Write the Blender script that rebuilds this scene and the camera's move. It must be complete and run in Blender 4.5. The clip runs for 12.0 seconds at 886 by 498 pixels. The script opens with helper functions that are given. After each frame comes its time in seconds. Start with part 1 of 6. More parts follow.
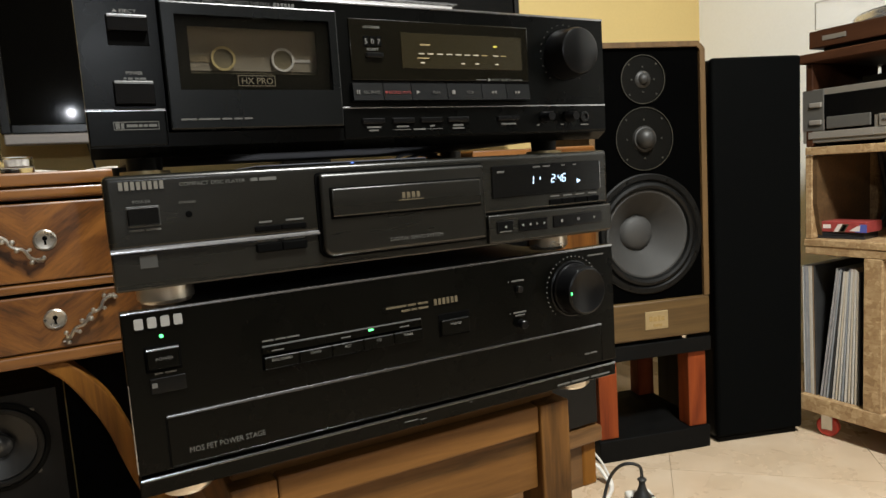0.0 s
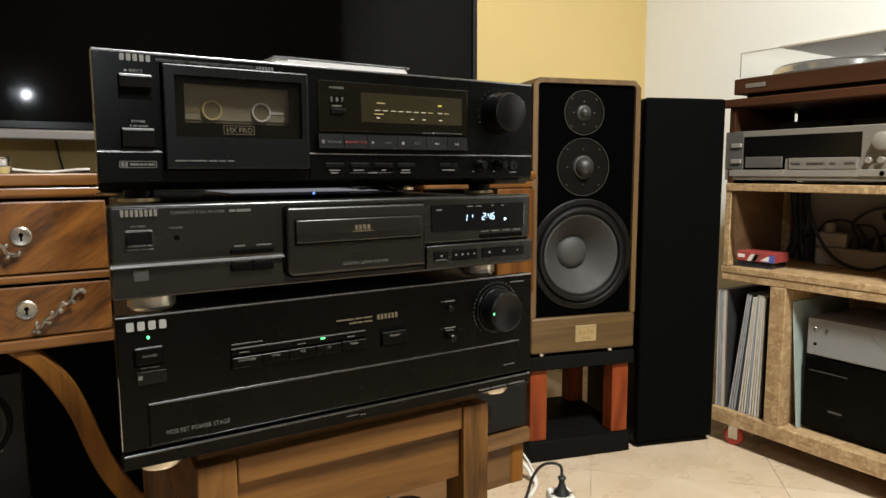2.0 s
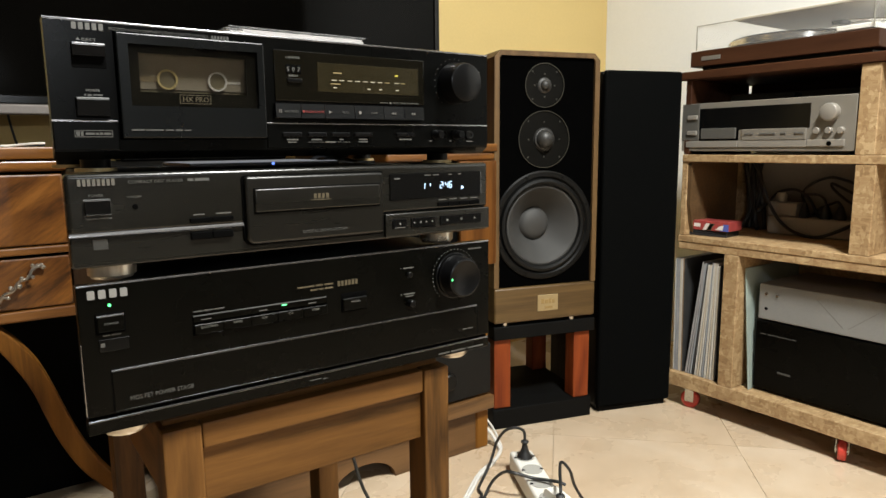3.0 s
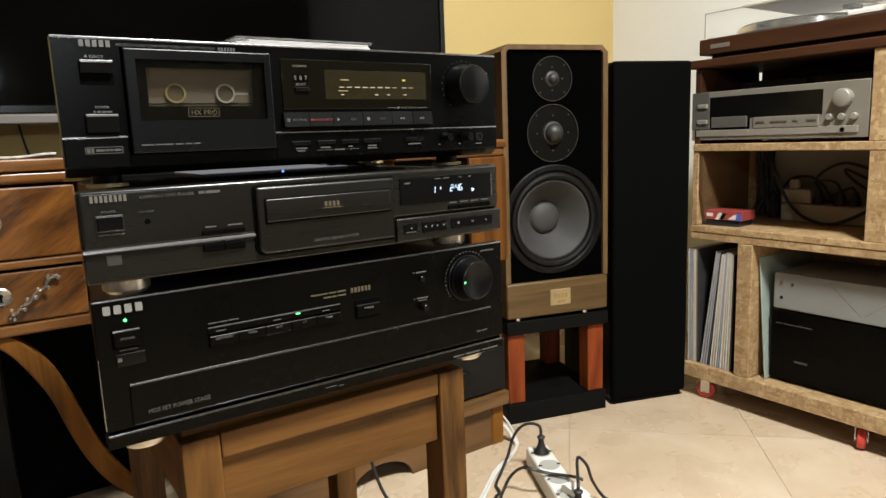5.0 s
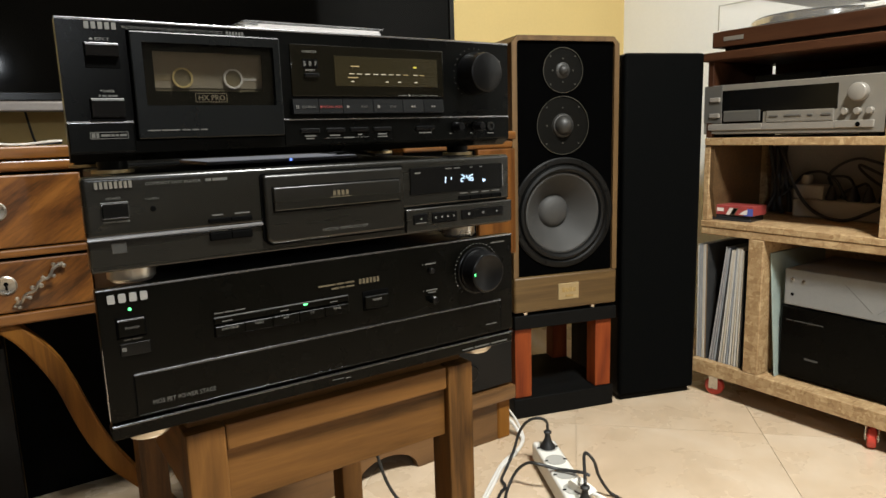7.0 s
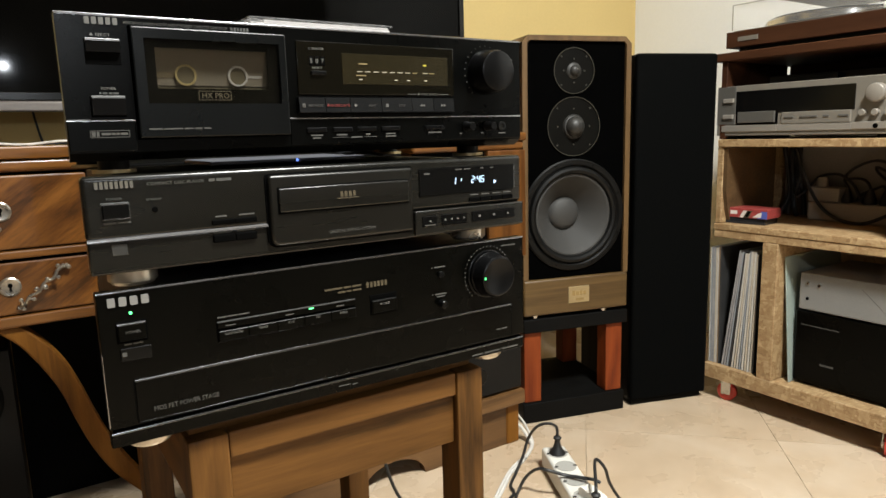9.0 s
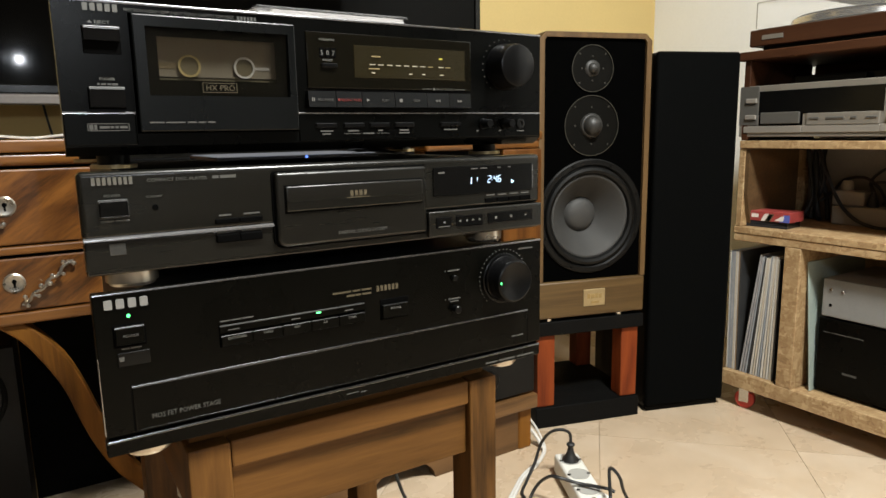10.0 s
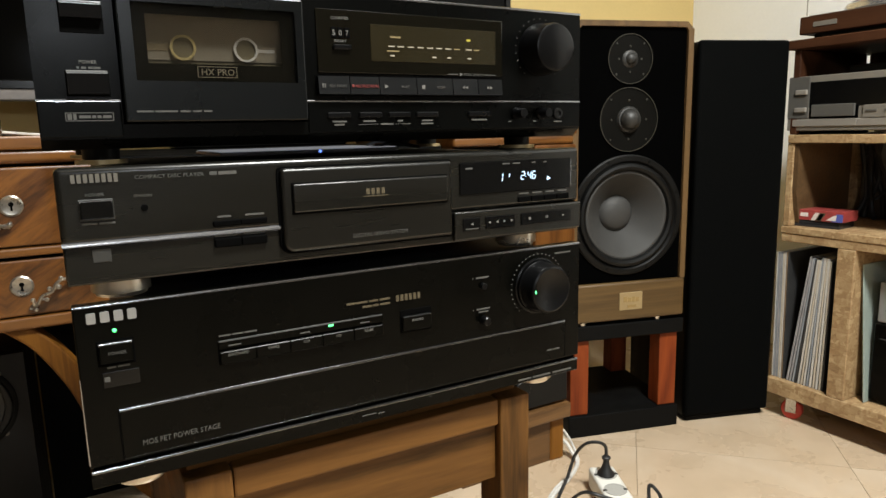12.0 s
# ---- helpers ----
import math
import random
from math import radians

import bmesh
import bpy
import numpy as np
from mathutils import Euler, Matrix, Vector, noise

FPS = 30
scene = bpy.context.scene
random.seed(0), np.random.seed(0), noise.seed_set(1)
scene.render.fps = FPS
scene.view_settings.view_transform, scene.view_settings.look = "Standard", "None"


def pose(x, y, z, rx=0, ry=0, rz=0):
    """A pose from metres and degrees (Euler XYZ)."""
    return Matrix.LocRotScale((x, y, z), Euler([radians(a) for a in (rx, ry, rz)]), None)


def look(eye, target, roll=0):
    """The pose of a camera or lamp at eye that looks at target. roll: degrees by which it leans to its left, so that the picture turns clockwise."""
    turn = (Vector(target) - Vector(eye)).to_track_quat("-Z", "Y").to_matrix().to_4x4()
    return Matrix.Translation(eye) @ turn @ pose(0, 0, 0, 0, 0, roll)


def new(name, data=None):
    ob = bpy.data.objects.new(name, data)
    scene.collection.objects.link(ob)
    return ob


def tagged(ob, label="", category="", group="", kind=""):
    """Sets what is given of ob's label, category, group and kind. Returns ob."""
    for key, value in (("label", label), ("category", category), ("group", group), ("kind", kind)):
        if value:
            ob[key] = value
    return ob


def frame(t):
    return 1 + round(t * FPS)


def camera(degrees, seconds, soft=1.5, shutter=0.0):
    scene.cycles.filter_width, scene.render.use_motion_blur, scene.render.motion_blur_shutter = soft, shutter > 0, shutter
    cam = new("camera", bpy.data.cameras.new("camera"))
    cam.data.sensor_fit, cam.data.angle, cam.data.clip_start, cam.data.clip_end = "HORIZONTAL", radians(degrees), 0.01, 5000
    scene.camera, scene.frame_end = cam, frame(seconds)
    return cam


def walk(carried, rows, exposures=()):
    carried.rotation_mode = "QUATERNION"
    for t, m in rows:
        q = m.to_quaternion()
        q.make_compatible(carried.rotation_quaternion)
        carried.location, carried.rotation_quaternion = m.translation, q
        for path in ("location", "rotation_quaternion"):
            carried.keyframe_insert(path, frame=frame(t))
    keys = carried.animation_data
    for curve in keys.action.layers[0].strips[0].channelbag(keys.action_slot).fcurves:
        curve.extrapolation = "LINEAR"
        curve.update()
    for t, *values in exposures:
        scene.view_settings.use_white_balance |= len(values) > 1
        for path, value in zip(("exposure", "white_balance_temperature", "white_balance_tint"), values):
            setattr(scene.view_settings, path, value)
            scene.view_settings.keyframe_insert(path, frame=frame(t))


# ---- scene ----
cam = camera(67.1, 12.0)
PATH = [
    (0, (-0.018, -0.483, 0.686), (0.932, 1.262, 0.459), -3.7),
    (0.5, (-0.036, -0.514, 0.7), (0.913, 1.234, 0.495), -3.1),
    (1, (-0.06, -0.55, 0.713), (0.895, 1.198, 0.523), -2.8),
    (1.5, (-0.065, -0.575, 0.719), (0.958, 1.129, 0.501), -1.0),
    (2, (-0.06, -0.581, 0.723), (1.008, 1.094, 0.491), -0.2),
    (2.5, (-0.061, -0.603, 0.715), (1.072, 1.021, 0.435), -0.1),
    (4.5, (-0.064, -0.601, 0.726), (1.054, 1.024, 0.395), -1.9),
    (5, (-0.061, -0.599, 0.728), (1.052, 1.031, 0.402), -2.2),
    (5.5, (-0.056, -0.595, 0.729), (1.046, 1.042, 0.403), -2.1),
    (6, (-0.056, -0.592, 0.726), (1.037, 1.049, 0.392), -1.9),
    (6.5, (-0.058, -0.587, 0.725), (1.034, 1.053, 0.382), -1.9),
    (7, (-0.058, -0.586, 0.724), (1.039, 1.051, 0.379), -1.7),
    (9, (-0.049, -0.57, 0.722), (1.028, 1.081, 0.383), -1.6),
    (9.5, (-0.042, -0.559, 0.723), (1.016, 1.103, 0.379), -1.4),
    (10, (-0.034, -0.543, 0.721), (1.012, 1.126, 0.378), -1.0),
    (10.5, (-0.034, -0.531, 0.722), (1.0, 1.148, 0.387), -1.0),
    (11, (-0.025, -0.514, 0.72), (0.99, 1.177, 0.386), -0.9),
    (11.5, (-0.013, -0.496, 0.718), (0.973, 1.211, 0.381), -0.9),
    (12, (0.003, -0.486, 0.715), (0.975, 1.227, 0.368), -1.3),
]
walk(cam, [(t, look(eye, target, roll)) for t, eye, target, roll in PATH],
     [(0, -0.15), (1, -0.11), (2, -0.04), (2.5, -0.03), (5, -0.06), (7, -0.08), (9.5, -0.09), (12, -0.14)])

# ---- world and light ----
world = bpy.data.worlds.new("night_room")
scene.world = world
world.use_nodes = True
world.node_tree.nodes["Background"].inputs[0].default_value = (1.0, 0.86, 0.68, 1)
world.node_tree.nodes["Background"].inputs[1].default_value = 0.004
LAMP = (0.60, -0.85, 2.40)
lamp_light = new("ceiling_lamp_light", bpy.data.lights.new("ceiling_lamp_light", "AREA"))
lamp_light.data.shape, lamp_light.data.size = "DISK", 0.40
lamp_light.data.energy, lamp_light.data.color = 128, (0.98, 0.99, 0.945)
lamp_light.location = (LAMP[0], LAMP[1], LAMP[2] - 0.02)

wall_light = new("wall_lamp_light", bpy.data.lights.new("wall_lamp_light", "POINT"))
wall_light.data.energy, wall_light.data.color, wall_light.data.shadow_soft_size = 15, (0.88, 0.94, 1.0), 0.012
wall_light.location = (0.027, -1.775, 1.155)

# ---- materials ----
def node_mat(name):
    m = bpy.data.materials.new(name)
    m.use_nodes = True
    t = m.node_tree
    return m, t, t.nodes["Principled BSDF"]


def ramp(t, src, stops):
    r = t.nodes.new("ShaderNodeValToRGB")
    els = r.color_ramp.elements
    while len(els) < len(stops):
        els.new(0.5)
    for e, (p, c) in zip(els, stops):
        e.position, e.color = p, (*c, 1)
    t.links.new(src, r.inputs[0])
    return r.outputs[0]


def coords(t, scale=(1, 1, 1), rot=(0, 0, 0), shift=True):
    c = t.nodes.new("ShaderNodeTexCoord")
    m = t.nodes.new("ShaderNodeMapping")
    m.inputs["Scale"].default_value = scale
    m.inputs["Rotation"].default_value = rot
    t.links.new(c.outputs["Object"], m.inputs[0])
    if shift:
        o = t.nodes.new("ShaderNodeObjectInfo")
        k = t.nodes.new("ShaderNodeMath")
        k.operation = "MULTIPLY"
        k.inputs[1].default_value = 17.0
        t.links.new(o.outputs["Random"], k.inputs[0])
        t.links.new(k.outputs[0], m.inputs["Location"])
    return m.outputs[0]


def tex_noise(t, vec, scale, detail=4.0, rough=0.55, distort=0.0):
    n = t.nodes.new("ShaderNodeTexNoise")
    n.inputs["Scale"].default_value = scale
    n.inputs["Detail"].default_value = detail
    n.inputs["Roughness"].default_value = rough
    n.inputs["Distortion"].default_value = distort
    t.links.new(vec, n.inputs["Vector"])
    return n.outputs["Fac"]


def bump(t, b, src, strength, dist=0.001):
    n = t.nodes.new("ShaderNodeBump")
    n.inputs["Strength"].default_value = strength
    n.inputs["Distance"].default_value = dist
    t.links.new(src, n.inputs["Height"])
    t.links.new(n.outputs[0], b.inputs["Normal"])


def mix_math(t, a, bv, op="MULTIPLY"):
    k = t.nodes.new("ShaderNodeMath")
    k.operation = op
    t.links.new(a, k.inputs[0])
    if isinstance(bv, (int, float)):
        k.inputs[1].default_value = bv
    else:
        t.links.new(bv, k.inputs[1])
    return k.outputs[0]


def mat(name, col, rough=0.5, metal=0.0, vary=0.15, scale=8.0, fine=220.0, relief=0.05, spec=0.5, stretch=(1, 1, 1), coat=0.0):
    """A surface with large stains and fine grain on one base colour."""
    m, t, b = node_mat(name)
    v = coords(t, stretch)
    big = tex_noise(t, v, scale, 5)
    tiny = tex_noise(t, v, fine, 3)
    f = mix_math(t, mix_math(t, big, 0.6), mix_math(t, tiny, 0.4), "ADD")
    lo = tuple(c * (1 - vary) for c in col)
    hi = tuple(min(1, c * (1 + vary)) for c in col)
    t.links.new(ramp(t, f, [(0.3, lo), (0.7, hi)]), b.inputs["Base Color"])
    r = ramp(t, big, [(0.3, (rough * 0.85,) * 3), (0.7, (min(1, rough * 1.15),) * 3)])
    t.links.new(r, b.inputs["Roughness"])
    b.inputs["Metallic"].default_value = metal
    b.inputs["Specular IOR Level"].default_value = spec
    b.inputs["Coat Weight"].default_value = coat
    if relief:
        bump(t, b, tiny, relief, 0.0006)
    return m


def wood(name, dark, light, rough=0.4, along="x", rings=9.0, coat=0.0, figure=0.8, spec=0.5):
    """Sawn wood: grain bands run along one axis, with pores."""
    m, t, b = node_mat(name)
    sc = {"x": (0.7, 9, 9), "y": (9, 0.7, 9), "z": (9, 9, 0.7)}[along]
    v = coords(t, sc)
    warp = tex_noise(t, v, 1.6, 4, 0.5, figure)
    bands = mix_math(t, warp, rings)
    bands = mix_math(t, bands, 1.0, "PINGPONG")
    pores = tex_noise(t, v, 26, 3, 0.7)
    f = mix_math(t, mix_math(t, bands, 0.55), mix_math(t, pores, 0.45), "ADD")
    mid = tuple((p + q) / 2 for p, q in zip(dark, light))
    t.links.new(ramp(t, f, [(0.18, dark), (0.45, mid), (0.8, light)]), b.inputs["Base Color"])
    b.inputs["Roughness"].default_value = rough
    b.inputs["Coat Weight"].default_value = coat
    b.inputs["Coat Roughness"].default_value = 0.18
    b.inputs["Specular IOR Level"].default_value = spec
    bump(t, b, pores, 0.12, 0.0006)
    return m


def glow(name, col, strength):
    m, t, b = node_mat(name)
    b.inputs["Base Color"].default_value = (*[c * 0.3 for c in col], 1)
    b.inputs["Emission Color"].default_value = (*col, 1)
    b.inputs["Emission Strength"].default_value = strength
    return m


def clear(name, col=(1, 1, 1), rough=0.02, ior=1.45):
    m, t, b = node_mat(name)
    b.inputs["Base Color"].default_value = (*col, 1)
    b.inputs["Roughness"].default_value = rough
    b.inputs["IOR"].default_value = ior
    b.inputs["Transmission Weight"].default_value = 1.0
    return m


def tinted_window(name, col, alpha, rough=0.05):
    """Dark smoked plastic that lets some of what lies behind it through."""
    m, t, b = node_mat(name)
    b.inputs["Base Color"].default_value = (*col, 1)
    b.inputs["Roughness"].default_value = rough
    b.inputs["Alpha"].default_value = alpha
    b.inputs["Specular IOR Level"].default_value = 0.25
    return m


def floor_marble():
    m, t, b = node_mat("beige_marble_tile")
    v = coords(t)
    big = tex_noise(t, v, 3.5, 5, 0.6, 0.4)
    vein = tex_noise(t, v, 9.0, 4, 0.55, 0.3)
    f = mix_math(t, mix_math(t, big, 0.66), mix_math(t, vein, 0.34), "ADD")
    t.links.new(ramp(t, f, [(0.3, (0.45, 0.335, 0.22)), (0.5, (0.53, 0.41, 0.285)), (0.7, (0.62, 0.51, 0.385))]), b.inputs["Base Color"])
    t.links.new(ramp(t, vein, [(0.3, (0.22,) * 3), (0.7, (0.36,) * 3)]), b.inputs["Roughness"])
    bump(t, b, vein, 0.03, 0.001)
    return m


def osb():
    """Pressed board: long flakes lying two ways, with dark gaps between some."""
    m, t, b = node_mat("pressed_strand_board")
    layers = []
    for rot, sc in (((0.5, 0.35, 0.6), (52, 30, 170)), ((-0.7, 0.5, -0.5), (160, 45, 42)), ((0.2, -0.9, 1.2), (45, 150, 100))):
        w = t.nodes.new("ShaderNodeTexVoronoi")
        w.inputs["Scale"].default_value = 1.0
        t.links.new(coords(t, sc, rot), w.inputs["Vector"])
        flake = t.nodes.new("ShaderNodeSeparateColor")
        t.links.new(w.outputs["Color"], flake.inputs[0])
        layers.append((flake.outputs[0], flake.outputs[1]))
    v = coords(t)
    grain = tex_noise(t, coords(t, (1, 0.35, 1.4), (0.4, 0.2, 0.7)), 120, 5, 0.75)

    def pick(a, c, fac):
        k = t.nodes.new("ShaderNodeMix")
        t.links.new(fac, k.inputs[0])
        t.links.new(a, k.inputs[2])
        t.links.new(c, k.inputs[3])
        return k.outputs[0]
    first = pick(layers[0][0], layers[1][0], mix_math(t, layers[1][1], 0.5, "GREATER_THAN"))
    flakes = pick(first, layers[2][0], mix_math(t, layers[2][1], 0.6, "GREATER_THAN"))
    f = mix_math(t, mix_math(t, mix_math(t, flakes, 0.28), mix_math(t, grain, 0.42), "ADD"), mix_math(t, tex_noise(t, v, 26, 5, 0.65, 1.2), 0.30), "ADD")
    t.links.new(ramp(t, f, [(0.22, (0.17, 0.096, 0.040)), (0.38, (0.29, 0.178, 0.082)), (0.56, (0.385, 0.258, 0.130)), (0.72, (0.52, 0.375, 0.205))]), b.inputs["Base Color"])
    b.inputs["Roughness"].default_value = 0.58
    bump(t, b, f, 0.4, 0.0012)
    return m


def walnut_veneer():
    """Book-matched veneer whose figure runs in a V over each drawer front."""
    m, t, b = node_mat("figured_walnut_veneer")
    c = t.nodes.new("ShaderNodeTexCoord")
    sep = t.nodes.new("ShaderNodeSeparateXYZ")
    t.links.new(c.outputs["Object"], sep.inputs[0])
    ax = mix_math(t, sep.outputs[0], 0.0, "ADD")
    fold = mix_math(t, ax, 0.20, "PINGPONG")
    k = mix_math(t, mix_math(t, fold, 0.75), sep.outputs[2], "ADD")
    along = mix_math(t, fold, mix_math(t, sep.outputs[2], 1.0), "SUBTRACT")
    comb = t.nodes.new("ShaderNodeCombineXYZ")
    t.links.new(mix_math(t, k, 9.0), comb.inputs[0])
    t.links.new(mix_math(t, along, 1.2), comb.inputs[1])
    n = tex_noise(t, comb.outputs[0], 3.0, 5, 0.62, 0.5)
    fine = tex_noise(t, comb.outputs[0], 24.0, 3, 0.7)
    f = mix_math(t, mix_math(t, n, 0.75), mix_math(t, fine, 0.25), "ADD")
    t.links.new(ramp(t, f, [(0.34, (0.014, 0.005, 0.0015)), (0.47, (0.085, 0.029, 0.005)), (0.60, (0.165, 0.062, 0.011)), (0.78, (0.23, 0.098, 0.022))]), b.inputs["Base Color"])
    b.inputs["Roughness"].default_value = 0.33
    b.inputs["Coat Weight"].default_value = 0.35
    b.inputs["Coat Roughness"].default_value = 0.15
    return m


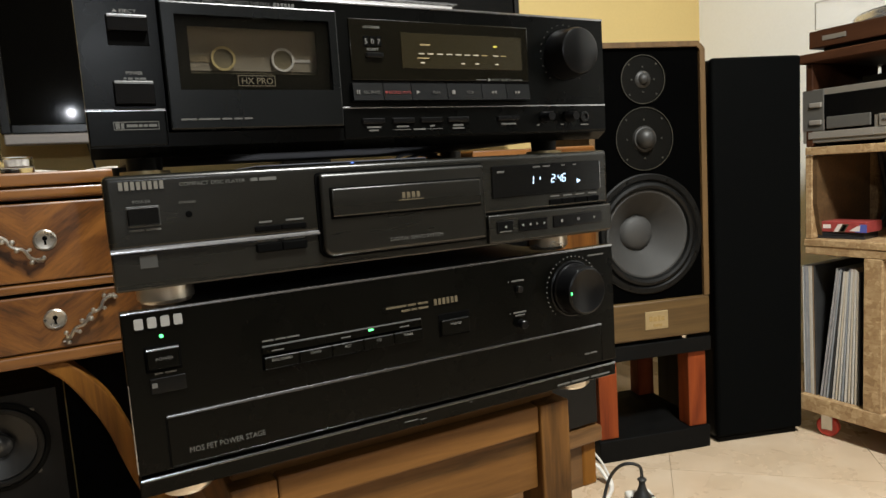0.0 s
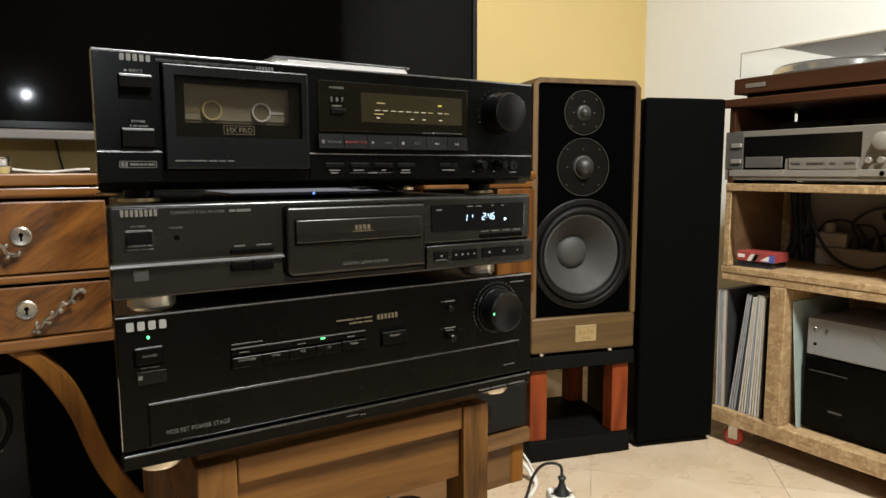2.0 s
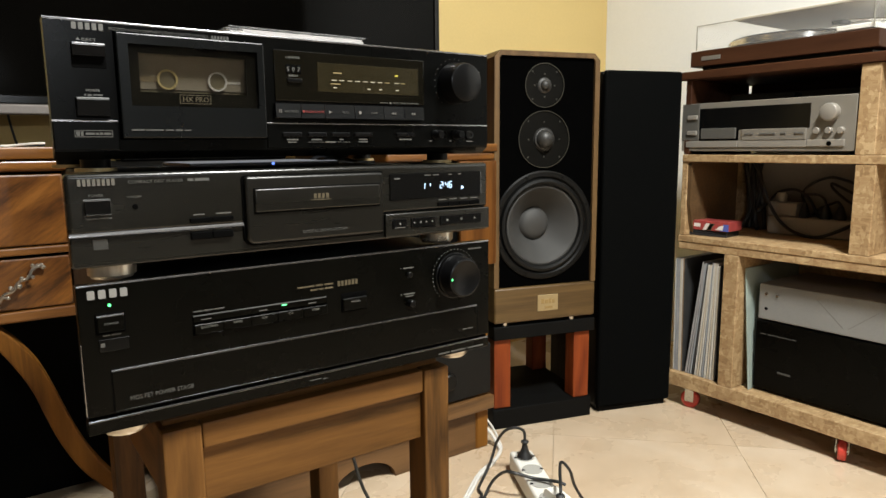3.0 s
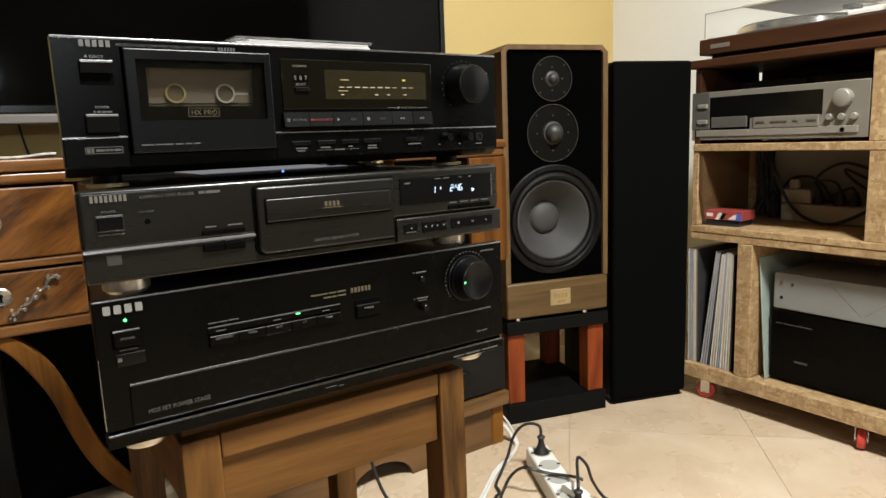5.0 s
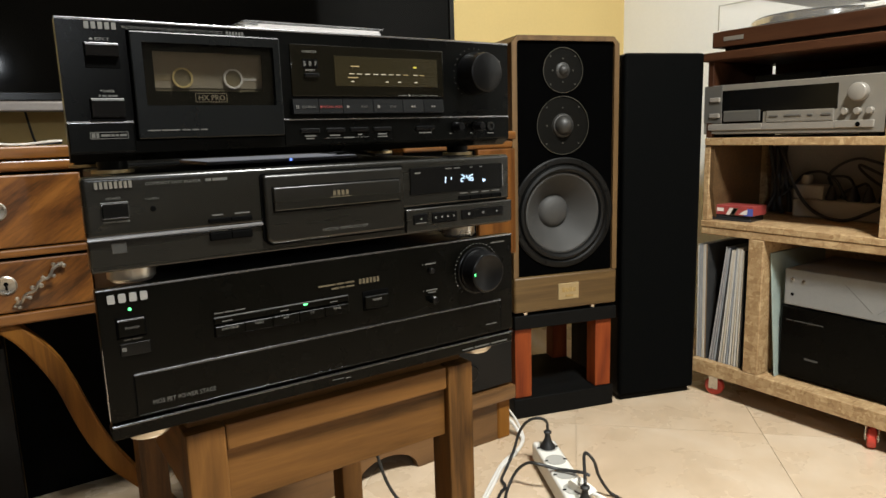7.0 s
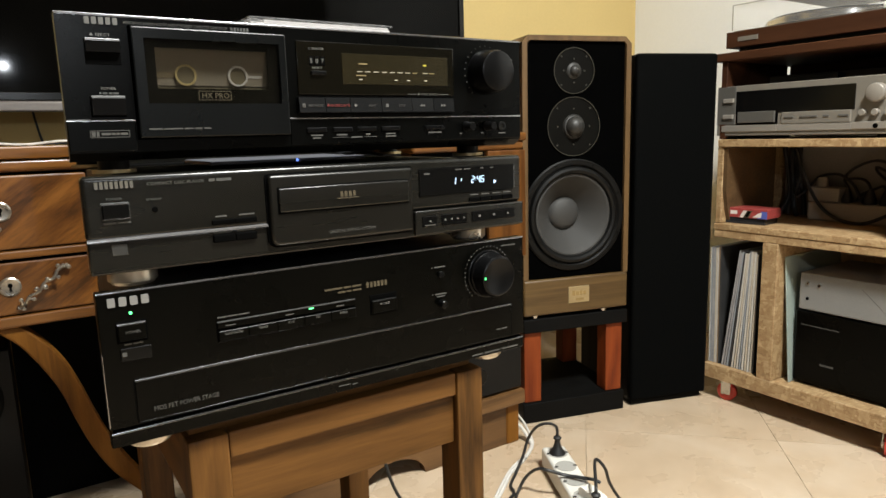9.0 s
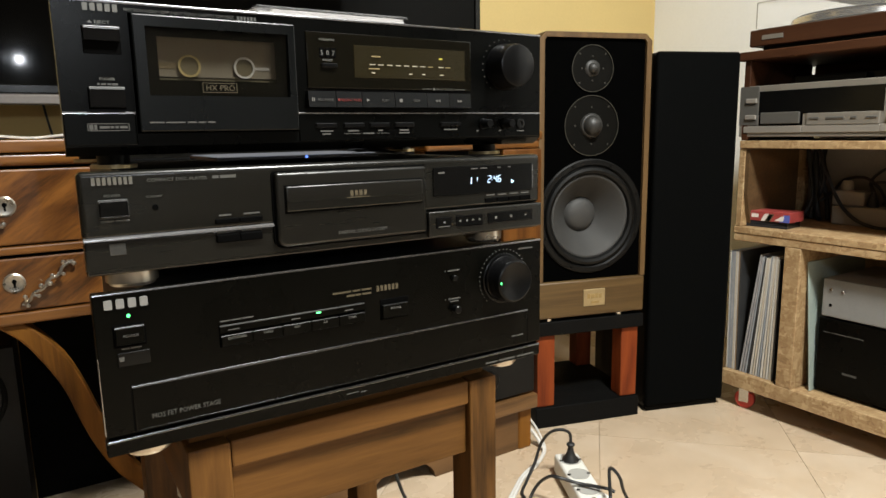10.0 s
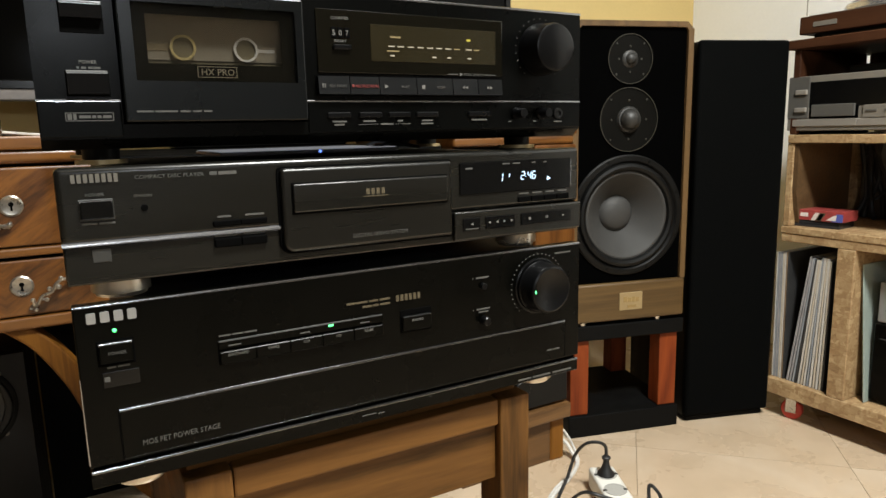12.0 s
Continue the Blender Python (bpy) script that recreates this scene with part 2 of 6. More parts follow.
M = {
    "yellow_wall": mat("ochre_wall_paint", (0.66, 0.49, 0.20), 0.75, vary=0.05, scale=2.5, fine=130, relief=0.18),
    # Unseen walls: darkened to cut bounced light and reflections in the black fronts.
    "dim_wall": mat("dark_unseen_wall", (0.055, 0.046, 0.034), 0.85, vary=0.1, relief=0.1),
    "white_wall": mat("white_wall_paint", (0.87, 0.868, 0.84), 0.75, vary=0.03, scale=2.0, fine=120, relief=0.15),
    # Ceiling is out of view and greyed to cut bounced fill.
    "ceiling": mat("white_ceiling_paint", (0.50, 0.48, 0.45), 0.85, vary=0.03, relief=0.1),
    "tile": floor_marble(),
    "grout": mat("tile_joint", (0.50, 0.40, 0.28), 0.85, vary=0.2),
    "satin_black": mat("satin_black_aluminium", (0.0010, 0.0010, 0.0007), 0.27, vary=0.25, scale=14, fine=500, relief=0.0, spec=0.10),
    "deck_black": mat("black_deck_plastic", (0.0009, 0.0010, 0.0009), 0.28, vary=0.25, scale=12, fine=450, relief=0.0, spec=0.11),
    "charcoal": mat("charcoal_brushed_plastic", (0.0052, 0.0049, 0.0037), 0.27, vary=0.16, scale=10, fine=420, relief=0.0, spec=0.5, stretch=(0.25, 1, 3)),
    "tray": mat("charcoal_tray_plastic", (0.0046, 0.0043, 0.0033), 0.30, vary=0.14, scale=10, fine=420, relief=0.0, spec=0.45, stretch=(0.25, 1, 3)),
    "gloss_black": mat("gloss_black_plastic", (0.003, 0.003, 0.003), 0.15, vary=0.1, relief=0.0, spec=0.25),
    "case_black": mat("black_steel_case", (0.004, 0.004, 0.004), 0.5, vary=0.25, relief=0.12),
    # Near black carries the shade of gaps, wells and the bay; also black keys.
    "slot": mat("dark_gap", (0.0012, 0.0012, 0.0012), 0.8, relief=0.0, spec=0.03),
    "champagne": mat("champagne_metal", (0.66, 0.60, 0.51), 0.30, metal=0.85, vary=0.1, relief=0.02),
    "print_white": mat("white_print", (0.125, 0.122, 0.113), 0.6, vary=0.1, relief=0.0),
    "print_grey": mat("grey_print", (0.063, 0.06216, 0.0567), 0.6, vary=0.1, relief=0.0),
    "print_gold": mat("gold_print", (0.068, 0.054, 0.03), 0.5, metal=0.0, vary=0.1, relief=0.0),
    "print_red": mat("red_print", (0.17, 0.022, 0.018), 0.6, vary=0.1, relief=0.0),
    "stool": wood("oiled_oak", (0.032, 0.0128, 0.0020), (0.142, 0.063, 0.0150), 0.48, "x", 7.0, spec=0.2),
    "stool_z": wood("oiled_oak_upright", (0.032, 0.0128, 0.0020), (0.142, 0.063, 0.0150), 0.48, "z", 7.0, spec=0.2),
    "walnut": walnut_veneer(),
    "walnut_rail": wood("walnut_rail", (0.080, 0.028, 0.0046), (0.190, 0.074, 0.0135), 0.35, "x", 8.0, coat=0.3),
    "walnut_leg": wood("walnut_leg_wood", (0.100, 0.037, 0.0045), (0.240, 0.098, 0.0140), 0.5, "z", 5.0, spec=0.2),
    "low_wood": wood("brown_pine", (0.082, 0.038, 0.0115), (0.165, 0.082, 0.028), 0.5, "x", 6.0),
    "walnut_door": wood("walnut_door_wood", (0.060, 0.020, 0.0032), (0.135, 0.050, 0.0088), 0.45, "z", 8.0, spec=0.3),
    # Brown that paints the shaded part of the middle side panel.
    "panel_shade": mat("shaded_panel_brown", (0.085, 0.046, 0.017), 0.6, vary=0.45, scale=28, fine=160, relief=0.2),
    "osb": osb(),
    "cherry": wood("cherry_veneer", (0.03039, 0.01051, 0.00429), (0.0572, 0.02178, 0.009295), 0.6, "y", 7.0, spec=0.15),
    "oak_case": wood("walnut_speaker_case", (0.068, 0.036, 0.0115), (0.125, 0.070, 0.025), 0.5, "z", 9.0),
    "oak_panel": wood("walnut_speaker_panel", (0.066, 0.036, 0.0112), (0.120, 0.070, 0.0235), 0.45, "x", 9.0),
    "foam": mat("black_foam", (0.0004, 0.0004, 0.0004), 0.95, vary=0.3, fine=600, relief=0.3, spec=0.02),
    "ash": mat("black_ash_veneer", (0.0034, 0.0025, 0.0014), 0.5, vary=0.4, scale=30, fine=260, relief=0.15, spec=0.25, stretch=(1, 1, 0.05)),
    "stand_black": mat("black_stained_wood", (0.0028, 0.0027, 0.0025), 0.65, vary=0.5, scale=12, fine=150, relief=0.25, spec=0.12),
    "red_wood": wood("red_stained_wood", (0.12, 0.0200, 0.0055), (0.235, 0.048, 0.0110), 0.5, "z", 6.0, spec=0.2),
    "cone": mat("grey_paper_cone", (0.043, 0.042, 0.040), 0.62, vary=0.1, scale=20, fine=350, relief=0.1, spec=0.3),
    "cap": mat("grey_dust_cap", (0.040, 0.039, 0.037), 0.6, vary=0.12, relief=0.05),
    "rubber": mat("black_rubber", (0.0028, 0.0028, 0.0026), 0.45, vary=0.2, relief=0.05, spec=0.25),
    "flange": mat("black_driver_flange", (0.0030, 0.0028, 0.0021), 0.6, vary=0.15, relief=0.05, spec=0.08),
    "dome": mat("grey_dome", (0.021, 0.020, 0.018), 0.5, vary=0.1, relief=0.0),
    "brass": mat("pale_brass", (0.46, 0.36, 0.20), 0.38, metal=0.7, vary=0.12, relief=0.0),
    "silver": mat("silver_aluminium", (0.235, 0.215, 0.183), 0.42, metal=0.35, vary=0.06, fine=400, relief=0.03, stretch=(1, 0.2, 3)),
    "silver_lo": mat("grey_aluminium", (0.110, 0.105, 0.095), 0.45, metal=0.3, vary=0.08, relief=0.03),
    "grey_lid": mat("grey_painted_steel", (0.20, 0.20, 0.193), 0.5, vary=0.08, relief=0.08),
    "white_plastic": mat("white_plastic", (0.74, 0.72, 0.66), 0.4, vary=0.05, relief=0.02),
    "black_cable": mat("black_cable_sheath", (0.014, 0.014, 0.014), 0.5, vary=0.2, relief=0.0),
    "white_cable": mat("white_cable_sheath", (0.62, 0.60, 0.56), 0.5, vary=0.1, relief=0.0),
    "steel": mat("bright_steel", (0.62, 0.60, 0.56), 0.25, metal=1.0, vary=0.1, relief=0.0),
    "red_wheel": mat("red_caster_plastic", (0.50, 0.045, 0.028), 0.4, vary=0.15, relief=0.02),
    "screen": mat("tv_screen_glass", (0.0010, 0.0009, 0.0007), 0.06, vary=0.1, relief=0.0, spec=0.07),
    "bezel": mat("gloss_bezel", (0.0022, 0.0021, 0.0019), 0.2, vary=0.1, relief=0.0, spec=0.25),
    "led_green": glow("green_led", (0.10, 1.0, 0.25), 3.0),
    "led_blue": glow("blue_led", (0.15, 0.3, 1.0), 2.0),
    "digit": glow("pale_blue_digits", (0.55, 0.76, 1.0), 2.2),
    "mask_brown": mat("smoked_brown_mask", (0.0085, 0.0072, 0.0040), 0.35, vary=0.1, relief=0.0, spec=0.1),
    "lamp": glow("lamp_glass", (1.0, 0.94, 0.86), 6.0),
    "emblem_white": mat("white_emblem", (0.20, 0.197, 0.188), 0.4, vary=0.1, relief=0.0),
    "emblem_dim": mat("grey_emblem", (0.11, 0.1085, 0.10), 0.4, vary=0.1, relief=0.0),
    "emblem_champ": mat("champagne_emblem", (0.105, 0.098, 0.083), 0.35, vary=0.1, relief=0.0),
    "dark_rim": mat("anodised_edge", (0.34, 0.34, 0.355), 0.20, metal=1.0, vary=0.08, relief=0.0),
    "dim_rim": mat("dull_edge", (0.10, 0.10, 0.098), 0.3, metal=0.6, vary=0.1, relief=0.0),
    "ledge": mat("grey_raised_line", (0.30, 0.30, 0.31), 0.22, spec=0.8, metal=0.8, vary=0.08, relief=0.0),
    "satin_gloss": mat("satin_black_knob", (0.0022, 0.0022, 0.0024), 0.3, vary=0.15, relief=0.0, spec=0.18),
    "door_black": mat("blue_black_door", (0.0026, 0.0031, 0.0033), 0.27, vary=0.15, relief=0.0, spec=0.22),
    "gloss_panel": mat("smoked_panel", (0.0034, 0.0029, 0.0016), 0.18, vary=0.1, relief=0.0, spec=0.2),
    "meter_field": mat("amber_meter_field", (0.0125, 0.0095, 0.0030), 0.25, vary=0.12, relief=0.0),
    "key_grey": mat("dark_grey_keys", (0.0030, 0.0033, 0.0037), 0.34, vary=0.12, relief=0.02, spec=0.3),
    "dim_sign": mat("grey_sign", (0.020, 0.020, 0.018), 0.5, vary=0.1, relief=0.0),
    "print_dim": mat("dim_print", (0.05, 0.049, 0.045), 0.6, vary=0.1, relief=0.0),
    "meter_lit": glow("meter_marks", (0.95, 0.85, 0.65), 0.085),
    "meter_dim": glow("meter_marks_dim", (0.6, 0.45, 0.2), 0.06),
    "meter_yellow": glow("meter_yellow_mark", (0.95, 0.80, 0.10), 0.2),
    "cassette": mat("beige_cassette_shell", (0.19, 0.155, 0.085), 0.5, vary=0.08, relief=0.02),
    "cassette_label": mat("beige_cassette_label", (0.30, 0.25, 0.17), 0.6, vary=0.08, relief=0.02),
    "cassette_band": mat("tan_label_band", (0.27, 0.205, 0.11), 0.6, vary=0.1, relief=0.0),
    "hub_gold": mat("gold_hub_ring", (0.62, 0.48, 0.20), 0.4, vary=0.1, relief=0.0),
    "hub_white": mat("white_hub_ring", (0.70, 0.66, 0.58), 0.4, vary=0.1, relief=0.0),
    "smoke": tinted_window("smoked_window", (0.004, 0.0036, 0.0026), 0.32),
    "sleeve_pale": mat("pale_booklet", (0.50, 0.48, 0.47), 0.4, vary=0.12, scale=40, relief=0.0),
    "silver_blue": mat("pale_silver_plastic", (0.34, 0.36, 0.42), 0.35, metal=0.3, vary=0.06, relief=0.02),
    "stool_y": wood("oiled_oak_side", (0.032, 0.0128, 0.0020), (0.142, 0.063, 0.0150), 0.48, "y", 7.0, spec=0.2),
    "old_silver": mat("tarnished_silver", (0.40, 0.37, 0.32), 0.30, metal=0.9, vary=0.4, scale=60, relief=0.1),
    "glass": clear("clear_glass"),
    "wax": mat("white_wax", (0.75, 0.72, 0.66), 0.5, vary=0.05, relief=0.0),
    "runner": mat("dark_woven_cloth", (0.025, 0.0275, 0.03), 0.9, vary=0.3, fine=700, relief=0.4),
    "lace": mat("pale_lace", (0.55, 0.52, 0.47), 0.8, vary=0.3, scale=90, relief=0.5),
    "tv_silver": mat("silver_tv_edge", (0.20, 0.178, 0.162), 0.42, metal=0.4, vary=0.10, relief=0.0),
    "sub_baffle": mat("grey_black_baffle", (0.0042, 0.0043, 0.0044), 0.55, vary=0.25, relief=0.15, spec=0.2),
    "sub_cone": mat("black_cone", (0.009, 0.009, 0.009), 0.38, vary=0.15, relief=0.03),
    "sub_cap": mat("black_gloss_cap", (0.02, 0.02, 0.02), 0.18, vary=0.1, relief=0.0),
    "steel_dark": mat("dark_steel", (0.10, 0.095, 0.085), 0.45, metal=0.8, vary=0.2, relief=0.0),
    "unit_black": mat("blue_black_steel", (0.0045, 0.0048, 0.0050), 0.5, vary=0.2, relief=0.12, spec=0.25),
    "badge_print": mat("badge_print", (0.30, 0.20, 0.07), 0.5, vary=0.15, relief=0.0),
    "ring_grey": mat("grey_trim_ring", (0.055, 0.052, 0.042), 0.35, metal=0.4, vary=0.1, relief=0.0),
    "grille": mat("black_grille_cloth", (0.0014, 0.0016, 0.0016), 0.9, vary=0.35, scale=25, fine=700, relief=0.35, spec=0.05),
    "cover": tinted_window("clear_dust_cover", (0.75, 0.74, 0.72), 0.07, 0.03),
    "cover_edge": mat("grey_cover_edge", (0.30, 0.285, 0.245), 0.3, vary=0.08, relief=0.0),
    "silver_pale": mat("pale_aluminium", (0.31, 0.285, 0.25), 0.35, metal=0.35, vary=0.06, relief=0.02),
    "tape_red": mat("red_wrapper", (0.30, 0.05, 0.045), 0.35, vary=0.25, scale=60, relief=0.0),
    "tape_white": mat("white_wrapper_print", (0.66, 0.60, 0.56), 0.3, vary=0.1, relief=0.0),
    "tape_blue": mat("blue_wrapper_print", (0.08, 0.10, 0.34), 0.3, vary=0.1, relief=0.0),
    "tape_case": mat("dark_tape_case", (0.022, 0.023, 0.026), 0.25, vary=0.15, relief=0.0),
    "grey_white": mat("dusty_white_plastic", (0.36, 0.33, 0.28), 0.5, vary=0.1, relief=0.03),
    "socket_grey": mat("socket_plastic", (0.37, 0.36, 0.33), 0.5, vary=0.08, relief=0.0),
    "lp_white": mat("white_card_sleeve", (0.50, 0.475, 0.43), 0.55, vary=0.18, scale=30, relief=0.15),
    "lp_blue": mat("blue_card_sleeve", (0.25, 0.265, 0.28), 0.55, vary=0.25, scale=30, relief=0.15),
    "lp_black": mat("black_card_sleeve", (0.03, 0.03, 0.03), 0.45, vary=0.3, scale=30, relief=0.1),
    "lp_cream": mat("cream_card_sleeve", (0.48, 0.42, 0.33), 0.55, vary=0.18, scale=30, relief=0.15),
    "lp_grey": mat("grey_card_sleeve", (0.3, 0.29, 0.29), 0.5, vary=0.3, scale=30, relief=0.15),
    "lp_brown": mat("brown_card_sleeve", (0.22, 0.15, 0.09), 0.55, vary=0.25, scale=30, relief=0.15),
    "lp_green": mat("green_card_sleeve", (0.29, 0.345, 0.31), 0.5, vary=0.15, scale=20, relief=0.1),
    # Grey of the added panels that stand in for white wall in shade.
    "wall_shade": mat("shaded_wall_grey", (0.24, 0.225, 0.20), 0.8, vary=0.12, relief=0.1),
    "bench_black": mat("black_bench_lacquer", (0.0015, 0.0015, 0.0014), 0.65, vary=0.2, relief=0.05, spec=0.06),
    "mid_rim": mat("machined_edge", (0.30, 0.30, 0.315), 0.20, metal=1.0, vary=0.08, relief=0.0),
    "clear_lid": tinted_window("clear_case_plastic", (0.7, 0.7, 0.7), 0.12, 0.04),
    # Faint glow added to the slab's top, which no lamp reaches.
    "tablet_top_glow": glow("tablet_top_glow", (0.78, 0.80, 0.86), 0.26),
    "bulb": glow("lit_bulb", (0.86, 0.93, 1.0), 70.0),
}

# ---- builders ----
def box(bm, x0, x1, y0, y1, z0, z1, bev=0.0, seg=1):
    got = bmesh.ops.create_cube(bm, size=1)
    c = Vector(((x0 + x1) / 2, (y0 + y1) / 2, (z0 + z1) / 2))
    s = Vector((abs(x1 - x0), abs(y1 - y0), abs(z1 - z0)))
    for v in got["verts"]:
        v.co = Vector((v.co.x * s.x, v.co.y * s.y, v.co.z * s.z)) + c
    if bev:
        es = list({e for v in got["verts"] for e in v.link_edges})
        bmesh.ops.bevel(bm, geom=es, offset=min(bev, min(s) * 0.45), segments=seg, affect="EDGES", profile=0.5)
        if seg > 1:
            for f in bm.faces:
                f.normal_update()
                f.smooth = max(abs(k) for k in f.normal) < 0.999
    return bm


def rod(x0, x1, y, z, r):
    """A slim polished edge along x, crowned a little upwards; r: half its height."""
    front, py, pz = [], y - r * 0.9, z - r
    for a in (3, 8, 13, 18, 23, 28):
        front.append((py, pz))
        py, pz = py + r * 0.4 * math.sin(radians(a)), pz + r * 0.4 * math.cos(radians(a))
    bm = prism(BM(), front + [(y + r * 0.6, pz), (y + r * 0.6, z - r)], x0, x1, "yz")
    for f in bm.faces:
        f.smooth = len(f.verts) == 4
    return bm


def rounded(x0, x1, z0, z1, radii, n=6):
    """Outline of a plate whose corners have these radii, from the lower left one on, anticlockwise."""
    out = []
    for k, (cx, cz, sx, sz) in enumerate(((x0, z0, 1, 1), (x1, z0, -1, 1), (x1, z1, -1, -1), (x0, z1, 1, -1))):
        r = radii[k]
        for i in range(n + 1):
            a = radians(180 + 90 * k + 90 * i / n)
            out.append((cx + sx * r + r * math.cos(a), cz + sz * r + r * math.sin(a)))
    return out


def plate(outline, y0, y1, bev, seg=3):
    """A plate whose front edge at y0 is rounded over."""
    bm = prism(BM(), outline, y0, y1)
    bmesh.ops.recalc_face_normals(bm, faces=bm.faces)
    bm.normal_update()
    es = [e for e in bm.edges if all(abs(v.co.y - y0) < 1e-7 for v in e.verts)]
    bmesh.ops.bevel(bm, geom=es, offset=bev, segments=seg, affect="EDGES", profile=0.5)
    bm.normal_update()
    for f in bm.faces:
        f.smooth = abs(f.normal.y) < 0.999
    return bm


SEGMENTS = {"1": "bc", "2": "abged", "4": "fgbc", "6": "afgedc"}


def seven(bm, ch, x, z, w, h, y, th=0.0007):
    """A slanted digit of seven lit strokes."""
    ends = {"a": (0, 1, 1, 1), "b": (1, 1, 1, 0.5), "c": (1, 0.5, 1, 0), "d": (0, 0, 1, 0), "e": (0, 0.5, 0, 0), "f": (0, 1, 0, 0.5), "g": (0, 0.5, 1, 0.5)}
    for k in SEGMENTS[ch]:
        u0, v0, u1, v1 = ends[k]
        gap = 0.10
        if u0 == u1:
            v0, v1 = v0 - gap * 0.5, v1 + gap * 0.5
        else:
            u0, u1 = u0 + gap, u1 - gap
        p, q = [(x + u * w + v * h * 0.12, z + v * h) for u, v in ((u0, v0), (u1, v1))]
        dx, dz = (th / 2, 0) if u0 == u1 else (0, th / 2)
        prism(bm, [(p[0] - dx, p[1] - dz), (q[0] - dx, q[1] - dz), (q[0] + dx, q[1] + dz), (p[0] + dx, p[1] + dz)], y, y + 0.0004)
    return bm


def lathe(bm, prof, at, axis="-y", n=40):
    """Turns a profile of (radius, reach) round an axis; reach grows along it."""
    turn = {"-y": Matrix.Rotation(radians(90), 4, "X"), "z": Matrix.Identity(4), "x": Matrix.Rotation(radians(90), 4, "Y"), "-x": Matrix.Rotation(radians(-90), 4, "Y")}[axis]
    rings = []
    for r, h in prof:
        if r < 1e-6:
            rings.append([bm.verts.new(Vector(at) + (turn @ Vector((0, 0, h))))])
        else:
            rings.append([bm.verts.new(Vector(at) + (turn @ Vector((r * math.cos(a), r * math.sin(a), h)))) for a in (2 * math.pi * i / n for i in range(n))])
    for p, q in zip(rings, rings[1:]):
        if len(p) == 1 and len(q) == 1:
            continue
        for i in range(n):
            j = (i + 1) % n
            if len(p) == 1:
                f = bm.faces.new((p[0], q[i], q[j]))
            elif len(q) == 1:
                f = bm.faces.new((p[i], p[j], q[0]))
            else:
                f = bm.faces.new((p[i], p[j], q[j], q[i]))
            f.smooth = True
    return bm


def prism(bm, outline, lo, hi, plane="xz"):
    """A flat outline pushed through from lo to hi along the third axis."""
    def at(p, k):
        return {"xz": (p[0], k, p[1]), "xy": (p[0], p[1], k), "yz": (k, p[0], p[1])}[plane]
    a = [bm.verts.new(at(p, lo)) for p in outline]
    b = [bm.verts.new(at(p, hi)) for p in outline]
    bm.faces.new(a)
    bm.faces.new(b[::-1])
    for i in range(len(a)):
        j = (i + 1) % len(a)
        bm.faces.new((a[i], b[i], b[j], a[j]))
    return bm


def tube(bm, pts, r, n=8, sub=6):
    """A round cable through the points, on a smooth curve."""
    p = [Vector(q) for q in pts]
    line = []
    for i in range(len(p) - 1):
        a, b, c, d = p[max(i - 1, 0)], p[i], p[i + 1], p[min(i + 2, len(p) - 1)]
        for k in range(sub):
            u = k / sub
            line.append(0.5 * ((2 * b) + (c - a) * u + (2 * a - 5 * b + 4 * c - d) * u * u + (3 * b - a - 3 * c + d) * u ** 3))
    line.append(p[-1])
    rings, side = [], Vector((0.3, 0.2, 1)).normalized()
    for i, q in enumerate(line):
        d = (line[min(i + 1, len(line) - 1)] - line[max(i - 1, 0)]).normalized()
        s = side - d * side.dot(d)
        if s.length < 1e-3:
            s = d.orthogonal()
        s.normalize()
        side = s
        w = d.cross(s)
        rings.append([bm.verts.new(q + r * (math.cos(2 * math.pi * k / n) * s + math.sin(2 * math.pi * k / n) * w)) for k in range(n)])
    for a, b in zip(rings, rings[1:]):
        for k in range(n):
            bm.faces.new((a[k], a[(k + 1) % n], b[(k + 1) % n], b[k])).smooth = True
    bm.faces.new(rings[0][::-1])
    bm.faces.new(rings[-1])
    return bm


def holed(bm, outer, inner, y0, y1):
    """A plate in the xz plane with a hole: two loops of as many points each."""
    n = len(outer)
    loops = [[bm.verts.new((p[0], y, p[1])) for p in loop] for y in (y0, y1) for loop in (outer, inner)]
    of, inf, ob_, inb = loops
    for i in range(n):
        j = (i + 1) % n
        bm.faces.new((of[i], of[j], inf[j], inf[i]))
        bm.faces.new((ob_[i], inb[i], inb[j], ob_[j]))
        bm.faces.new((of[i], ob_[i], ob_[j], of[j]))
        bm.faces.new((inf[i], inf[j], inb[j], inb[i]))
    return bm


def round_hole(bm, x0, x1, z0, z1, cx, cz, r, y0, y1, n=64):
    outer, inner = [], []
    for i in range(n):
        c, s = math.cos(2 * math.pi * (i + 0.5) / n), math.sin(2 * math.pi * (i + 0.5) / n)
        k = min(((x1 if c > 0 else x0) - cx) / c, ((z1 if s > 0 else z0) - cz) / s)
        outer.append((cx + c * k, cz + s * k))
        inner.append((cx + c * r, cz + s * r))
    for cxr, czr in ((x0, z0), (x0, z1), (x1, z0), (x1, z1)):
        near = min(range(n), key=lambda i: (outer[i][0] - cxr) ** 2 + (outer[i][1] - czr) ** 2)
        outer[near] = (cxr, czr)
    return holed(bm, outer, inner, y0, y1)


def BM():
    return bmesh.new()


def part(name, bm, material, parent=None, label=""):
    bmesh.ops.recalc_face_normals(bm, faces=bm.faces)
    bm.normal_update()
    for e in bm.edges:
        if len(e.link_faces) == 2 and e.calc_face_angle(0) > 0.65:
            e.smooth = False
    me = bpy.data.meshes.new(name)
    bm.to_mesh(me)
    bm.free()
    me.materials.append(M[material] if isinstance(material, str) else material)
    ob = new(name, me)
    ob.parent = parent
    return tagged(ob, label) if label else ob


